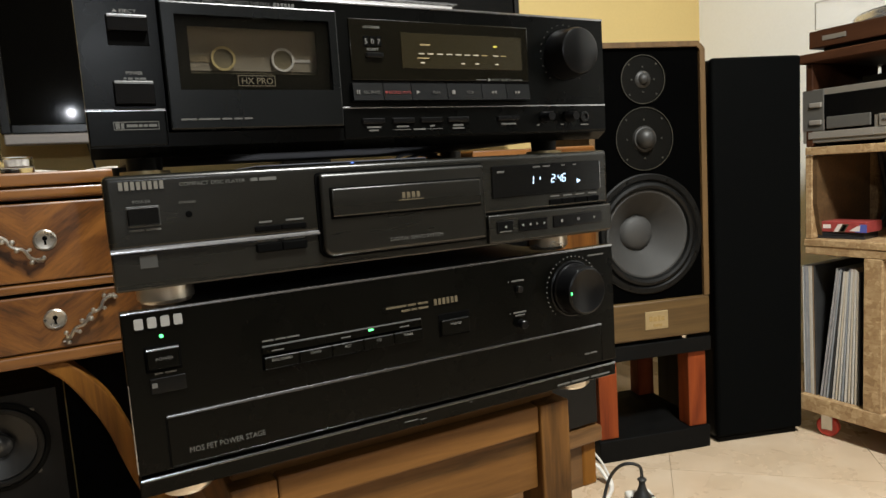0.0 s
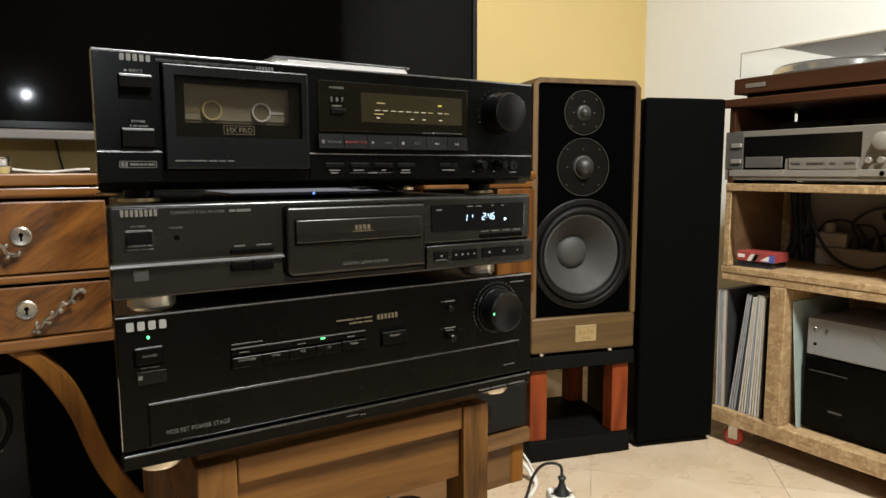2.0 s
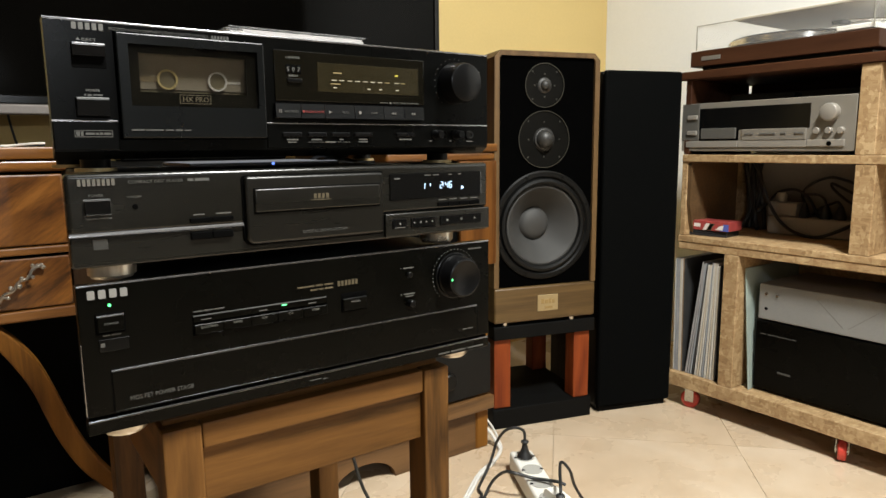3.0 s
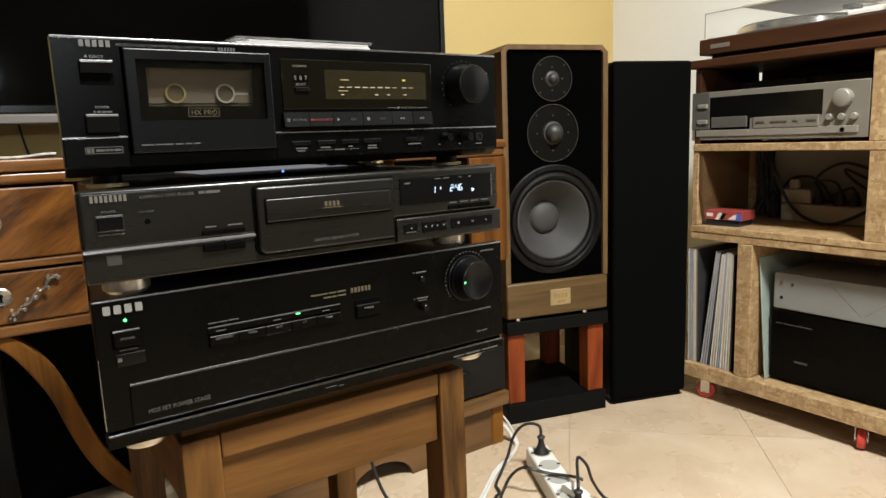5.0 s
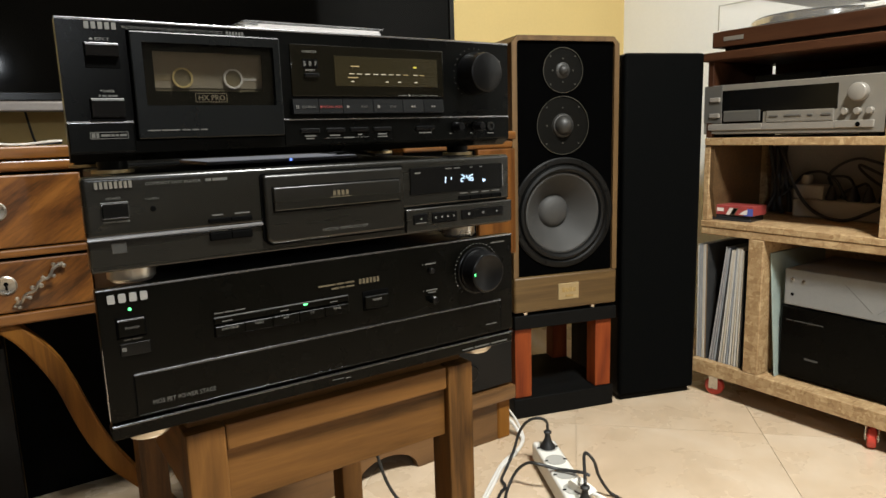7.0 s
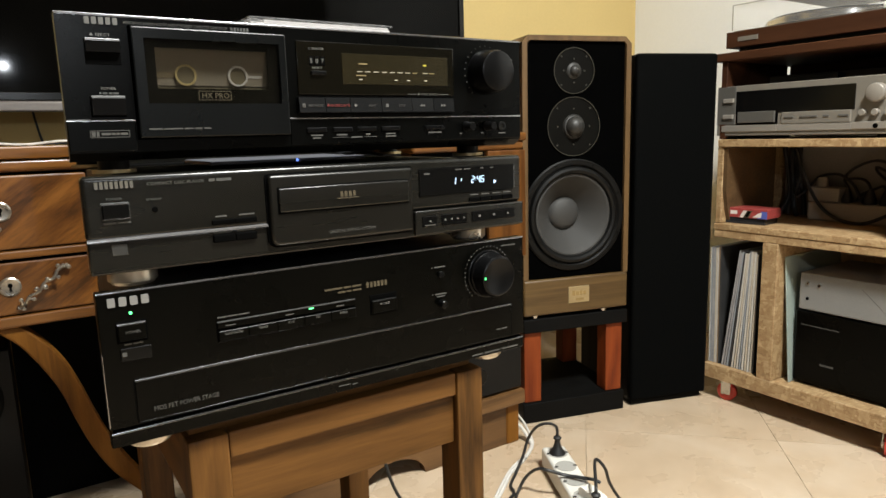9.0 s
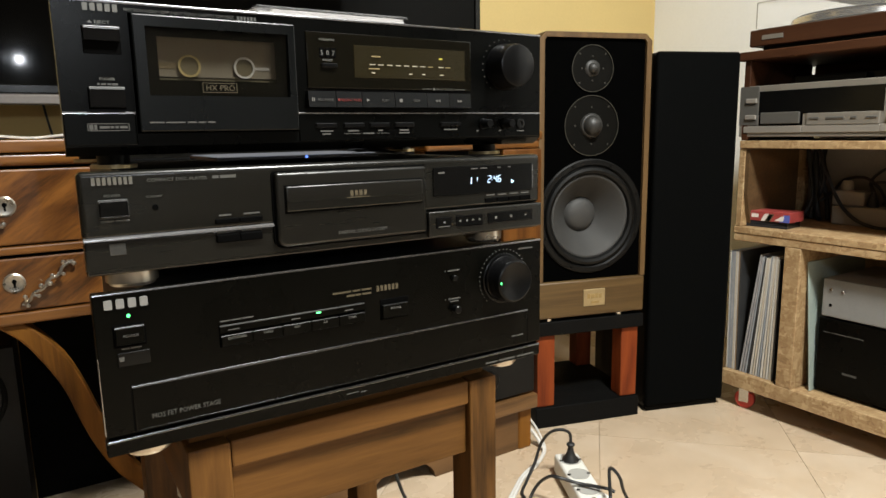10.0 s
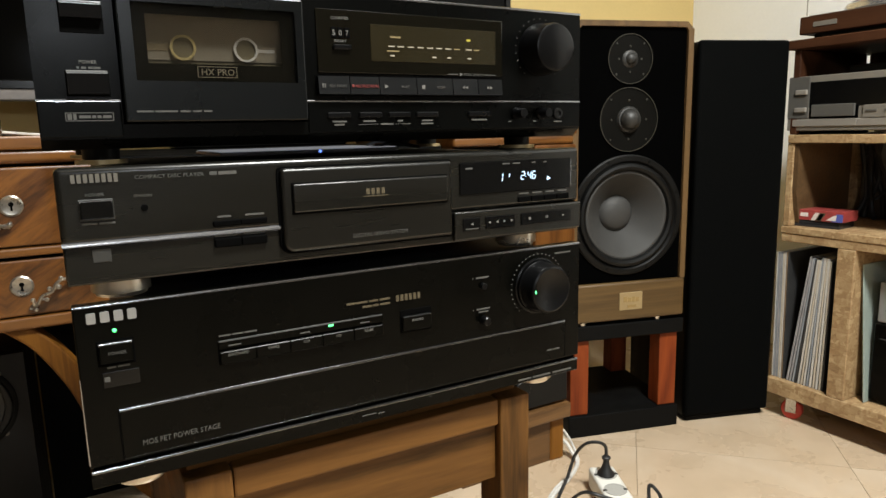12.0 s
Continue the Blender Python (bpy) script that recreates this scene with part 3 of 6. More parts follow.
def thing(name, at, label, category, group="", turn=0.0, lean=0.0):
    ob = new(name)
    ob.empty_display_size = 0.05
    ob.matrix_basis = pose(*at, lean, 0, turn)
    return tagged(ob, label, category, group)


def structure(name, bm, material, label="", category=""):
    return tagged(part(name, bm, material), label, category or name.split("_")[0], kind="structure")


def bx(name, material, parent, dims, bev=0.001, label="", seg=1):
    return part(name, box(BM(), *dims, bev, seg), material, parent, label)


def words(text, size, at, material, parent, name="lettering", turn=(90, 0, 0), width=None, squeeze=1.0):
    """Raised print: the built-in font as a thin mesh. at: its lower left corner."""
    cu = bpy.data.curves.new("lettering", "FONT")
    cu.body, cu.size, cu.extrude, cu.resolution_u = text, size, 0.00012, 2
    tmp = bpy.data.objects.new("lettering", cu)
    me = bpy.data.meshes.new_from_object(tmp)
    bpy.data.objects.remove(tmp)
    bpy.data.curves.remove(cu)
    xs = [v.co.x for v in me.vertices]
    if width and xs:
        k = width / (max(xs) - min(xs))
        for v in me.vertices:
            v.co.x *= k
    me.materials.clear()
    me.materials.append(M[material])
    ob = new(name, me)
    ob.parent = parent
    ob.matrix_basis = pose(*at, *turn)
    return ob

# ---- the room ----
WX, WY = 1.99, 1.20
structure("wall_north", box(BM(), -1.5, WX + 0.12, WY, WY + 0.12, 0, 2.6), "yellow_wall", "ochre yellow painted wall behind the television", "wall")
structure("wall_east", box(BM(), WX, WX + 0.12, -1.85, WY, 0, 2.6), "white_wall", "white painted wall beside the shelf", "wall")
# South and west walls are out of view, placed and darkened to limit fill.
structure("wall_south", box(BM(), -1.5, WX + 0.12, -1.97, -1.85, 0, 2.6), "dim_wall", "unseen wall kept dark to cut bounced light", "wall")
structure("wall_west", box(BM(), -1.62, -1.5, -1.97, WY + 0.12, 0, 2.6), "dim_wall", "unseen wall kept dark to cut bounced light", "wall")
structure("ceiling", box(BM(), -1.62, WX + 0.12, -1.97, WY + 0.12, 2.6, 2.7), "ceiling", "plain white ceiling", "ceiling")
floor = structure("floor", box(BM(), -1.62, WX + 0.12, -1.97, WY + 0.12, -0.06, -0.003), "grout", "beige marble tile floor laid diagonally", "floor")

# ---- the stack of hi-fi units ----
def bars(parent, material, spans, z, h, y=-0.0006, name="printed_line"):
    """Unreadable print: one plain bar for each stretch of x."""
    for x0, x1 in spans:
        bx(name, material, parent, (x0, x1, y, y + 0.0004, z - h / 2, z + h / 2), 0)


def blocks(parent, material, x0, x1, z, h, n, y=-0.0012, name="emblem"):
    """A maker's mark as n plain upright blocks."""
    bm = BM()
    w = (x1 - x0) / n
    for i in range(n):
        a, b = x0 + i * w + w * 0.16, x0 + (i + 1) * w - w * 0.16
        k = min(b - a, h) * 0.12
        prism(bm, [(a + k, z - h / 2), (b - k, z - h / 2), (b, z - h / 2 + k), (b, z + h / 2 - k), (b - k, z + h / 2), (a + k, z + h / 2), (a, z + h / 2 - k), (a, z - h / 2 + k)], y, y + 0.0014)
    return part(name, bm, material, parent)


def disc(bm, x, z, r, y0, y1, n=20, rim=0.0004):
    """A short round post that stands out from y0 to y1 (towards the front)."""
    d = y0 - y1
    return lathe(bm, [(0, 0), (r, 0), (r, d - rim), (r - rim, d), (0, d)], (x, y0, z), "-y", n)


def foot(parent, x, y, z0, z1, r, material="champagne", label="champagne metal foot"):
    bm = lathe(BM(), [(0, 0), (r * 0.86, 0), (r * 0.9, 0.002), (r, 0.003), (r, (z1 - z0) - 0.001), (r - 0.001, z1 - z0), (0, z1 - z0)], (x, y, z0), "z", 36)
    return part("foot", bm, material, parent, label)


def triangle(bm, x, z, s, y, way=1):
    return prism(bm, [(x - s * way, z - s), (x - s * way, z + s), (x + s * way, z)], y, y + 0.0004)


def amplifier():
    ob = thing("amplifier", (0, 0, 0.467), "black integrated amplifier with large dial, on a wooden stool", "amplifier")
    Z = 0.467
    a, b = 0.4785 - Z, 0.607 - Z
    bx("case", "case_black", ob, (0.038, 0.395, 0.0125, 0.37, a + 0.002, b - 0.004), 0.002)
    bm = box(BM(), 0, 0.43, 0, 0.0122, 0.4945 - Z, b, 0.0011, 2)
    face = part("faceplate", bm, "satin_black", ob)
    tagged(part("top_edge", rod(0.0005, 0.4295, 0.0004, b - 0.0005, 0.0009), "mid_rim", ob), "bright machined top edge")
    # Pale metal bar laid only where the left edge shines, as its highlight.
    bx("side_edge", "dark_rim", ob, (-0.0003, 0.0006, -0.0003, 0.0008, 0.4965 - Z, 0.558 - Z), 0.0002)
    bx("gap", "slot", ob, (0.002, 0.428, 0.004, 0.0122, 0.4905 - Z, 0.4946 - Z), 0)
    skirt = bx("lower_strip", "satin_black", ob, (0, 0.43, 0.0005, 0.0124, a, 0.4908 - Z), 0.0009)
    part("strip_edge", rod(0.0008, 0.4292, 0.0008, 0.4904 - Z, 0.0009), "mid_rim", skirt)
    bars(skirt, "print_grey", ((0.357, 0.372), (0.374, 0.395), (0.398, 0.421)), 0.4822 - Z, 0.0016, -0.0001)
    for x, w, dz in ((0.199, 0.012, 0.0), (0.213, 0.006, -0.001), (0.262, 0.002, 0.003)):
        bx("scuff", "print_grey", skirt, (x, x + w, -0.0001, 0.0006, 0.4845 + dz - Z, 0.4851 + dz - Z), 0)
    lid = bx("lower_lid", "satin_black", ob, (0.0212, 0.4118, -0.0010, 0.004, 0.4962 - Z, 0.5322 - Z), 0.0006)
    part("lid_edge", rod(0.0214, 0.4116, -0.0007, 0.5319 - Z, 0.0009), "mid_rim", lid)
    bx("lid_gap", "slot", lid, (0.0203, 0.0211, -0.0003, 0.002, 0.4962 - Z, 0.5322 - Z), 0)
    bx("lid_gap", "slot", lid, (0.4119, 0.4127, -0.0003, 0.002, 0.4962 - Z, 0.5322 - Z), 0)
    words("MOS FET POWER STAGE", 0.0056, (0.0335, -0.0012, 0.5035 - Z), "print_grey", lid, width=0.0525)
    bars(lid, "print_grey", ((0.390, 0.396), (0.3975, 0.405)), 0.5062 - Z, 0.0013, -0.0014)
    blocks(ob, "emblem_white", 0.0065, 0.0395, 0.5985 - Z, 0.0072, 4)
    part("power_light", disc(BM(), 0.0238, 0.5885 - Z, 0.0013, 0.0005, -0.0012), "led_green", ob, "lit green indicator")
    well = bx("power_well", "slot", ob, (0.0118, 0.0350, -0.0004, 0.002, 0.5645 - Z, 0.5822 - Z), 0.0003)
    pw = bx("power_button", "satin_black", ob, (0.0130, 0.0338, -0.0030, 0.002, 0.5665 - Z, 0.5806 - Z), 0.0008)
    part("button_edge", rod(0.0132, 0.0336, -0.0023, 0.5802 - Z, 0.0008), "dark_rim", pw)
    words("POWER", 0.0030, (0.0184, -0.0032, 0.5725 - Z), "print_grey", pw, width=0.011)
    bars(ob, "print_grey", ((0.017, 0.0225), (0.0235, 0.031)), 0.5632 - Z, 0.0012)
    eye = bx("remote_window", "gloss_black", ob, (0.0134, 0.0368, -0.0012, 0.002, 0.5492 - Z, 0.5602 - Z), 0.0005)
    bx("sensor_mark", "print_grey", eye, (0.0146, 0.0180, -0.0014, -0.0010, 0.5538 - Z, 0.5572 - Z), 0)
    # the row of source keys
    rail = bx("selector_rail", "satin_black", ob, (0.0895, 0.2200, -0.0016, 0.002, 0.5622 - Z, 0.5690 - Z), 0.0006)
    part("rail_edge", rod(0.090, 0.2195, -0.0012, 0.5686 - Z, 0.0005), "dim_rim", rail)
    part("source_light", box(BM(), 0.1728, 0.1772, -0.0022, 0, 0.5662 - Z, 0.5676 - Z, 0.0003), "led_green", rail, "lit green indicator")
    bars(rail, "print_grey", ((0.0965, 0.1055), (0.150, 0.158), (0.200, 0.208)), 0.5648 - Z, 0.0009, -0.0019)
    bx("selector_well", "slot", ob, (0.0892, 0.2200, -0.0005, 0.002, 0.5508 - Z, 0.5620 - Z), 0)
    for i, (t, w) in enumerate((("DAT/TAPE1", 0.0150), ("TAPE2", 0.0085), ("AUX", 0.0056), ("CD", 0.0040), ("TUNER", 0.0085))):
        x = 0.0902 + i * 0.0259
        key = bx("source_key", "satin_black", ob, (x, x + 0.0258, -0.0030, 0.002, 0.5516 - Z, 0.5608 - Z), 0.0006)
        words(t, 0.0028, (x + 0.0127 - w / 2, -0.0032, 0.5572 - Z), "print_white", key, width=w)
    bars(ob, "print_grey", ((0.0905, 0.099), (0.1, 0.108), (0.109, 0.118)), 0.5725 - Z, 0.0011)
    bx("phono_well", "slot", ob, (0.2360, 0.2660, -0.0006, 0.002, 0.5492 - Z, 0.5690 - Z), 0.0004)
    ph = bx("phono_key", "satin_black", ob, (0.2372, 0.2648, -0.0034, 0.002, 0.5510 - Z, 0.5640 - Z), 0.0009)
    words("PHONO", 0.0030, (0.2455, -0.0036, 0.5590 - Z), "print_white", ph, width=0.0105)
    blocks(ob, "print_gold", 0.2322, 0.2560, 0.5800 - Z, 0.0052, 6, -0.0008, "model_mark")
    bars(ob, "print_gold", ((0.1895, 0.2075), (0.209, 0.2165), (0.218, 0.2275)), 0.5812 - Z, 0.0016)
    bars(ob, "print_gold", ((0.203, 0.211), (0.212, 0.217), (0.2185, 0.2275)), 0.5772 - Z, 0.0016)
    # dial with a ring of marks
    cx, cz = 0.3795, 0.5712 - Z
    bx_ring = lathe(BM(), [(0.0262, 0), (0.0262, 0.0012), (0.0250, 0.0018), (0.0245, 0.0005), (0.0245, 0)], (cx, 0, cz), "-y", 56)
    part("dial_collar", bx_ring, "satin_gloss", ob)
    knob = part("volume_dial", lathe(BM(), [(0.0240, 0.0), (0.0240, 0.004), (0.0228, 0.0055), (0.0222, 0.018), (0.0212, 0.0205), (0.0196, 0.0213), (0.0190, 0.0209), (0, 0.0205)], (cx, 0, cz), "-y", 64), "satin_gloss", ob, "black round volume dial")
    part("dial_light", box(BM(), cx - 0.0190, cx - 0.0178, -0.0222, -0.0205, cz - 0.0012, cz + 0.0012, 0.0003), "led_green", knob, "lit green pointer")
    for i in range(31):
        px, pz = cx + 0.0300 * math.sin(radians(-135 + i * 9)), cz + 0.0300 * math.cos(radians(-135 + i * 9))
        part("dial_mark", disc(BM(), px, pz, 0.00062, 0.0002, -0.0006, 8, 0.0001), "print_white", ob)
    bars(ob, "print_grey", ((0.399, 0.418),), 0.5996 - Z, 0.0014)
    bars(ob, "print_grey", ((0.3075, 0.3085), (0.311, 0.3245)), 0.5868 - Z, 0.0014)
    bars(ob, "print_grey", ((0.3075, 0.3085), (0.3115, 0.3255)), 0.5582 - Z, 0.0014)
    bars(ob, "print_grey", ((0.3135, 0.3235),), 0.5556 - Z, 0.0012)
    part("mute_button", disc(BM(), 0.3185, 0.5790 - Z, 0.0031, 0.0005, -0.0035), "satin_gloss", ob)
    part("direct_knob", disc(BM(), 0.3188, 0.5478 - Z, 0.0040, 0.0005, -0.0080, 24, 0.001), "satin_gloss", ob)
    for x, y in ((0.033, 0.032), (0.397, 0.032), (0.068, 0.32), (0.362, 0.32)):
            foot(ob, x, y, 0, 0.0205 - 0.0090, 0.0195)
    return ob


def cd_player():
    Z = 0.607
    ob = thing("cd_player", (0, 0, Z), "charcoal compact disc player, switched on, on the black amplifier", "cd player")
    lo, hi = 0.6205 - Z, 0.6975 - Z
    bx("case", "case_black", ob, (0.031, 0.400, 0.0145, 0.285, lo + 0.002, hi - 0.003), 0.002)
    part("faceplate", box(BM(), -0.001, 0.4285, 0.0008, 0.0142, 0.6470 - Z, hi, 0.0040, 5), "charcoal", ob)
    part("lower_face", box(BM(), -0.0005, 0.4282, 0.0020, 0.0142, lo, 0.6469 - Z, 0.0016, 2), "charcoal", ob)
    tagged(part("ledge", rod(-0.0008, 0.1408, 0.0006, 0.6477 - Z, 0.0013), "ledge", ob), "pale raised line across the front")
    housing = part("tray_surround", plate(rounded(0.1422, 0.2866, 0.6285 - Z, 0.6908 - Z, (0.0075, 0.0022, 0.0022, 0.0030)), -0.0046, 0.004, 0.0026), "tray", ob)
    # Black plate round the housing paints its gap and the shadow at its left.
    part("surround_gap", plate(rounded(0.1401, 0.2880, 0.6268 - Z, 0.6920 - Z, (0.0085, 0.0028, 0.0028, 0.0036)), -0.0004, 0.004, 0.0003, 1), "slot", ob)
    bx("tray_gap", "slot", housing, (0.1486, 0.2822, -0.0049, 0.002, 0.6562 - Z, 0.6804 - Z), 0.0006)
    door = part("disc_tray", box(BM(), 0.1500, 0.2810, -0.0070, 0.002, 0.6580 - Z, 0.6792 - Z, 0.0014, 3), "tray", housing, "closed disc tray front")
    blocks(door, "print_gold", 0.2068, 0.2240, 0.6705 - Z, 0.0046, 4, -0.0075, "maker_mark")
    bars(door, "print_gold", ((0.2045, 0.2265),), 0.6668 - Z, 0.0008, -0.0074)
    words("DIGITAL SERVO SYSTEM", 0.0042, (0.1960, -0.0049, 0.6350 - Z), "print_grey", housing, width=0.047)
    bezel = bx("display_panel", "gloss_black", ob, (0.2965, 0.4172, -0.0006, 0.003, 0.6608 - Z, 0.6884 - Z), 0.0006, "dark display window", 1)
    bx("display_rim", "ledge", bezel, (0.4172, 0.4178, -0.0006, 0.003, 0.6625 - Z, 0.6870 - Z), 0)
    part("lit_digit", seven(BM(), "1", 0.3365, 0.6705 - Z, 0.0032, 0.0072, -0.0010, 0.0008), "digit", bezel)
    part("lit_mark", prism(BM(), [(0.3470, 0.6738 - Z), (0.3476, 0.6738 - Z), (0.3480, 0.6768 - Z), (0.3474, 0.6768 - Z)], -0.0010, -0.0006), "digit", bezel)
    for x, ch in ((0.3600, "2"), (0.3672, "4"), (0.3724, "6")):
        part("lit_digit", seven(BM(), ch, x, 0.6712 - Z, 0.0034, 0.0066, -0.0010), "digit", bezel)
    bm = BM()
    for z in (0.6732, 0.6756):
        box(bm, 0.3650, 0.3656, -0.0010, -0.0006, z - Z, z + 0.0007 - Z)
    part("lit_colon", bm, "digit", bezel)
    part("play_sign", triangle(BM(), 0.3915, 0.6708 - Z, 0.0020, -0.0010), "digit", bezel)
    bars(bezel, "print_grey", ((0.302, 0.309),), 0.6832 - Z, 0.0016, -0.0009)
    bars(bezel, "print_dim", ((0.340, 0.348), (0.351, 0.359), (0.372, 0.376), (0.385, 0.389)), 0.6858 - Z, 0.0012, -0.0009)
    blocks(ob, "emblem_champ", 0.0078, 0.0362, 0.6902 - Z, 0.0056, 8, -0.0002)
    words("COMPACT DISC PLAYER", 0.0036, (0.0455, 0.0003, 0.6884 - Z), "print_grey", ob, width=0.044)
    bars(ob, "print_grey", ((0.0935, 0.0985), (0.0995, 0.112)), 0.6898 - Z, 0.0024, 0.0004)
    bx("power_well", "dim_sign", ob, (0.0108, 0.0318, 0.0003, 0.003, 0.6628 - Z, 0.6768 - Z), 0.0006)
    pb = bx("power_button", "gloss_black", ob, (0.0116, 0.0310, -0.0022, 0.003, 0.6638 - Z, 0.6760 - Z), 0.0009)
    part("button_edge", rod(0.0120, 0.0306, -0.0015, 0.6753 - Z, 0.0006), "dark_rim", pb)
    words("POWER", 0.0030, (0.0155, 0.0003, 0.6785 - Z), "print_grey", ob, width=0.0110)
    bars(ob, "print_grey", ((0.012, 0.021), (0.022, 0.0315)), 0.6608 - Z, 0.0013, 0.0004)
    words("STANDBY", 0.0024, (0.0440, 0.0003, 0.6765 - Z), "print_grey", ob, width=0.0115)
    part("standby_light", disc(BM(), 0.0500, 0.6690 - Z, 0.0022, 0.001, -0.0002), "slot", ob)
    for x0, x1, z0, z1 in ((0.0932, 0.1120, 0.6522, 0.6562), (0.1122, 0.1312, 0.6522, 0.6562)):
        bx("slim_key", "slot", ob, (x0, x1, -0.0012, 0.003, z0 - Z, z1 - Z), 0.0006)
    for x0, x1 in ((0.0932, 0.1117), (0.1119, 0.1305)):
        bx("lower_key", "slot", ob, (x0, x1, -0.0010, 0.003, 0.6370 - Z, 0.6436 - Z), 0.0008)
    bars(ob, "print_grey", ((0.0965, 0.1060), (0.1160, 0.1295)), 0.6590 - Z, 0.0013, 0.0004)
    bars(ob, "print_grey", ((0.0940, 0.1095), (0.1140, 0.1295)), 0.6452 - Z, 0.0012, 0.0016)
    bx("disc_sign", "dim_sign", ob, (0.0158, 0.0272, 0.0014, 0.003, 0.6348 - Z, 0.6440 - Z), 0.0004, "small grey square sign")
    pan = part("key_panel", box(BM(), 0.2895, 0.4286, -0.0026, 0.003, 0.6222 - Z, 0.6468 - Z, 0.0016, 3), "charcoal", ob)
    for x0, x1, marks in ((0.2970, 0.3150, 1), (0.3200, 0.3520, 4), (0.3580, 0.4160, 3)):
        k = bx("transport_key", "gloss_black", pan, (x0, x1, -0.0036, 0.0, 0.6300 - Z, 0.6412 - Z), 0.0008)
        w = (x1 - x0) / marks
        bm = BM()
        for i in range(marks):
            c = x0 + (i + 0.5) * w
            if marks == 3 and i == 0:
                box(bm, c - 0.0012, c + 0.0012, -0.0040, -0.0036, 0.6346 - Z, 0.6370 - Z)
            elif marks == 3 and i == 1:
                box(bm, c - 0.0013, c - 0.0004, -0.0040, -0.0036, 0.6346 - Z, 0.6370 - Z)
                box(bm, c + 0.0004, c + 0.0013, -0.0040, -0.0036, 0.6346 - Z, 0.6370 - Z)
            else:
                triangle(bm, c, 0.6358 - Z, 0.0012, -0.0040, 1 if i > 1 or marks == 3 else -1)
        part("key_sign", bm, "print_white", k)
    bars(pan, "print_dim", ((0.2995, 0.3125),), 0.6318 - Z, 0.0010, -0.0040)
    for i in range(4):
        x = 0.3575 + i * 0.0147
        bx("mini_key", "slot", ob, (x, x + 0.0138, -0.0008, 0.003, 0.6508 - Z, 0.6556 - Z), 0.0005)
        bars(ob, "print_grey", ((x + 0.0015, x + 0.0118),), 0.6584 - Z, 0.0012, 0.0004)
    for x, y in ((0.033, 0.032), (0.377, 0.032), (0.066, 0.23), (0.350, 0.23)):
            foot(ob, x, y, 0, 0.0136, 0.0195)
    return ob


def tape_deck():
    Z = 0.6975
    ob = thing("cassette_deck", (0, 0, Z), "black cassette deck with smoked window, on the disc player", "cassette deck")
    L, R = -0.0050, 0.4270
    bx("case", "case_black", ob, (0.028, 0.394, 0.0205, 0.285, 0.7105 - Z, 0.8120 - Z), 0.002)
    bm = BM()
    t, b = 0.8165 - Z, 0.7150 - Z
    for x0, x1, z0 in ((L, 0.0428, b), (0.1662, R, b)):
        prism(bm, [(0, t), (0, z0), (0.010, 0.7085 - Z), (0.0125, 0.7085 - Z), (0.0125, t)], x0, x1, "yz")
    box(bm, 0.0428, 0.1662, 0, 0.020, 0.8098 - Z, t)
    prism(bm, [(0, 0.7242 - Z), (0, b), (0.012, 0.7085 - Z), (0.020, 0.7085 - Z), (0.020, 0.7242 - Z)], 0.0428, 0.1662, "yz")
    part("faceplate", bm, "deck_black", ob)
    tagged(part("top_edge", rod(L, R, 0.0003, t - 0.0004, 0.0009), "dark_rim", ob), "bright machined top edge")
    for x0, x1 in ((L, 0.0420), (0.1665, R)):
        bx("lower_ledge", "deck_black", ob, (x0, x1, -0.0012, 0.004, b + 0.001, 0.7390 - Z), 0.0008)
        part("ledge_line", rod(x0, x1, -0.0006, 0.7391 - Z, 0.0007), "dark_rim", ob)
    # cassette bay
    bay = bx("cassette_bay", "slot", ob, (0.0430, 0.1660, 0.0185, 0.0203, 0.7244 - Z, 0.8096 - Z), 0)
    bm = BM()
    y0, y1 = -0.0062, 0.0010
    x0, x1, z0, z1 = 0.0438, 0.1652, 0.7252 - Z, 0.8088 - Z
    wx0, wx1, wz0, wz1 = 0.0525, 0.1588, 0.7515 - Z, 0.8005 - Z
    holed(bm, [(x0, z0), (x1, z0), (x1, z1), (x0, z1)], [(wx0, wz0), (wx1, wz0), (wx1, wz1), (wx0, wz1)], y0, y1)
    bmesh.ops.recalc_face_normals(bm, faces=bm.faces)
    bmesh.ops.bevel(bm, geom=[e for e in bm.edges if e.calc_face_angle(0) > 1 and max(abs(v.co.x - 0.1045) for v in e.verts) > 0.06], offset=0.0012, segments=2, affect="EDGES", profile=0.5)
    door = part("cassette_door", bm, "door_black", ob, "closed black cassette door")
    bx("window", "smoke", door, (wx0 - 0.001, wx1 + 0.001, -0.0040, -0.0028, wz0 - 0.001, wz1 + 0.001), 0, "smoked plastic window")
    bars(door, "print_dim", ((0.0505, 0.0605), (0.0615, 0.0755), (0.077, 0.0835), (0.085, 0.0905), (0.092, 0.0975)), 0.7320 - Z, 0.0012, -0.0066)
    sign = BM()
    for d in ((0.0905, 0.1165, 0.7612, 0.7616), (0.0905, 0.1165, 0.7543, 0.7547), (0.0905, 0.0909, 0.7543, 0.7616), (0.1161, 0.1165, 0.7543, 0.7616)):
        box(sign, d[0], d[1], -0.0044, -0.0040, d[2] - Z, d[3] - Z)
    part("sign_frame", sign, "print_gold", door)
    words("HX PRO", 0.0062, (0.0927, -0.0042, 0.7558 - Z), "print_gold", door, width=0.0216)
    hole = BM()
    holed(hole, [(wx0 - 0.002, wz0 - 0.002), (wx1 + 0.002, wz0 - 0.002), (wx1 + 0.002, wz1 + 0.002), (wx0 - 0.002, wz1 + 0.002)], [(0.0612, 0.7634 - Z), (0.1502, 0.7634 - Z), (0.1502, 0.7946 - Z), (0.0612, 0.7946 - Z)], 0.0012, 0.0022)
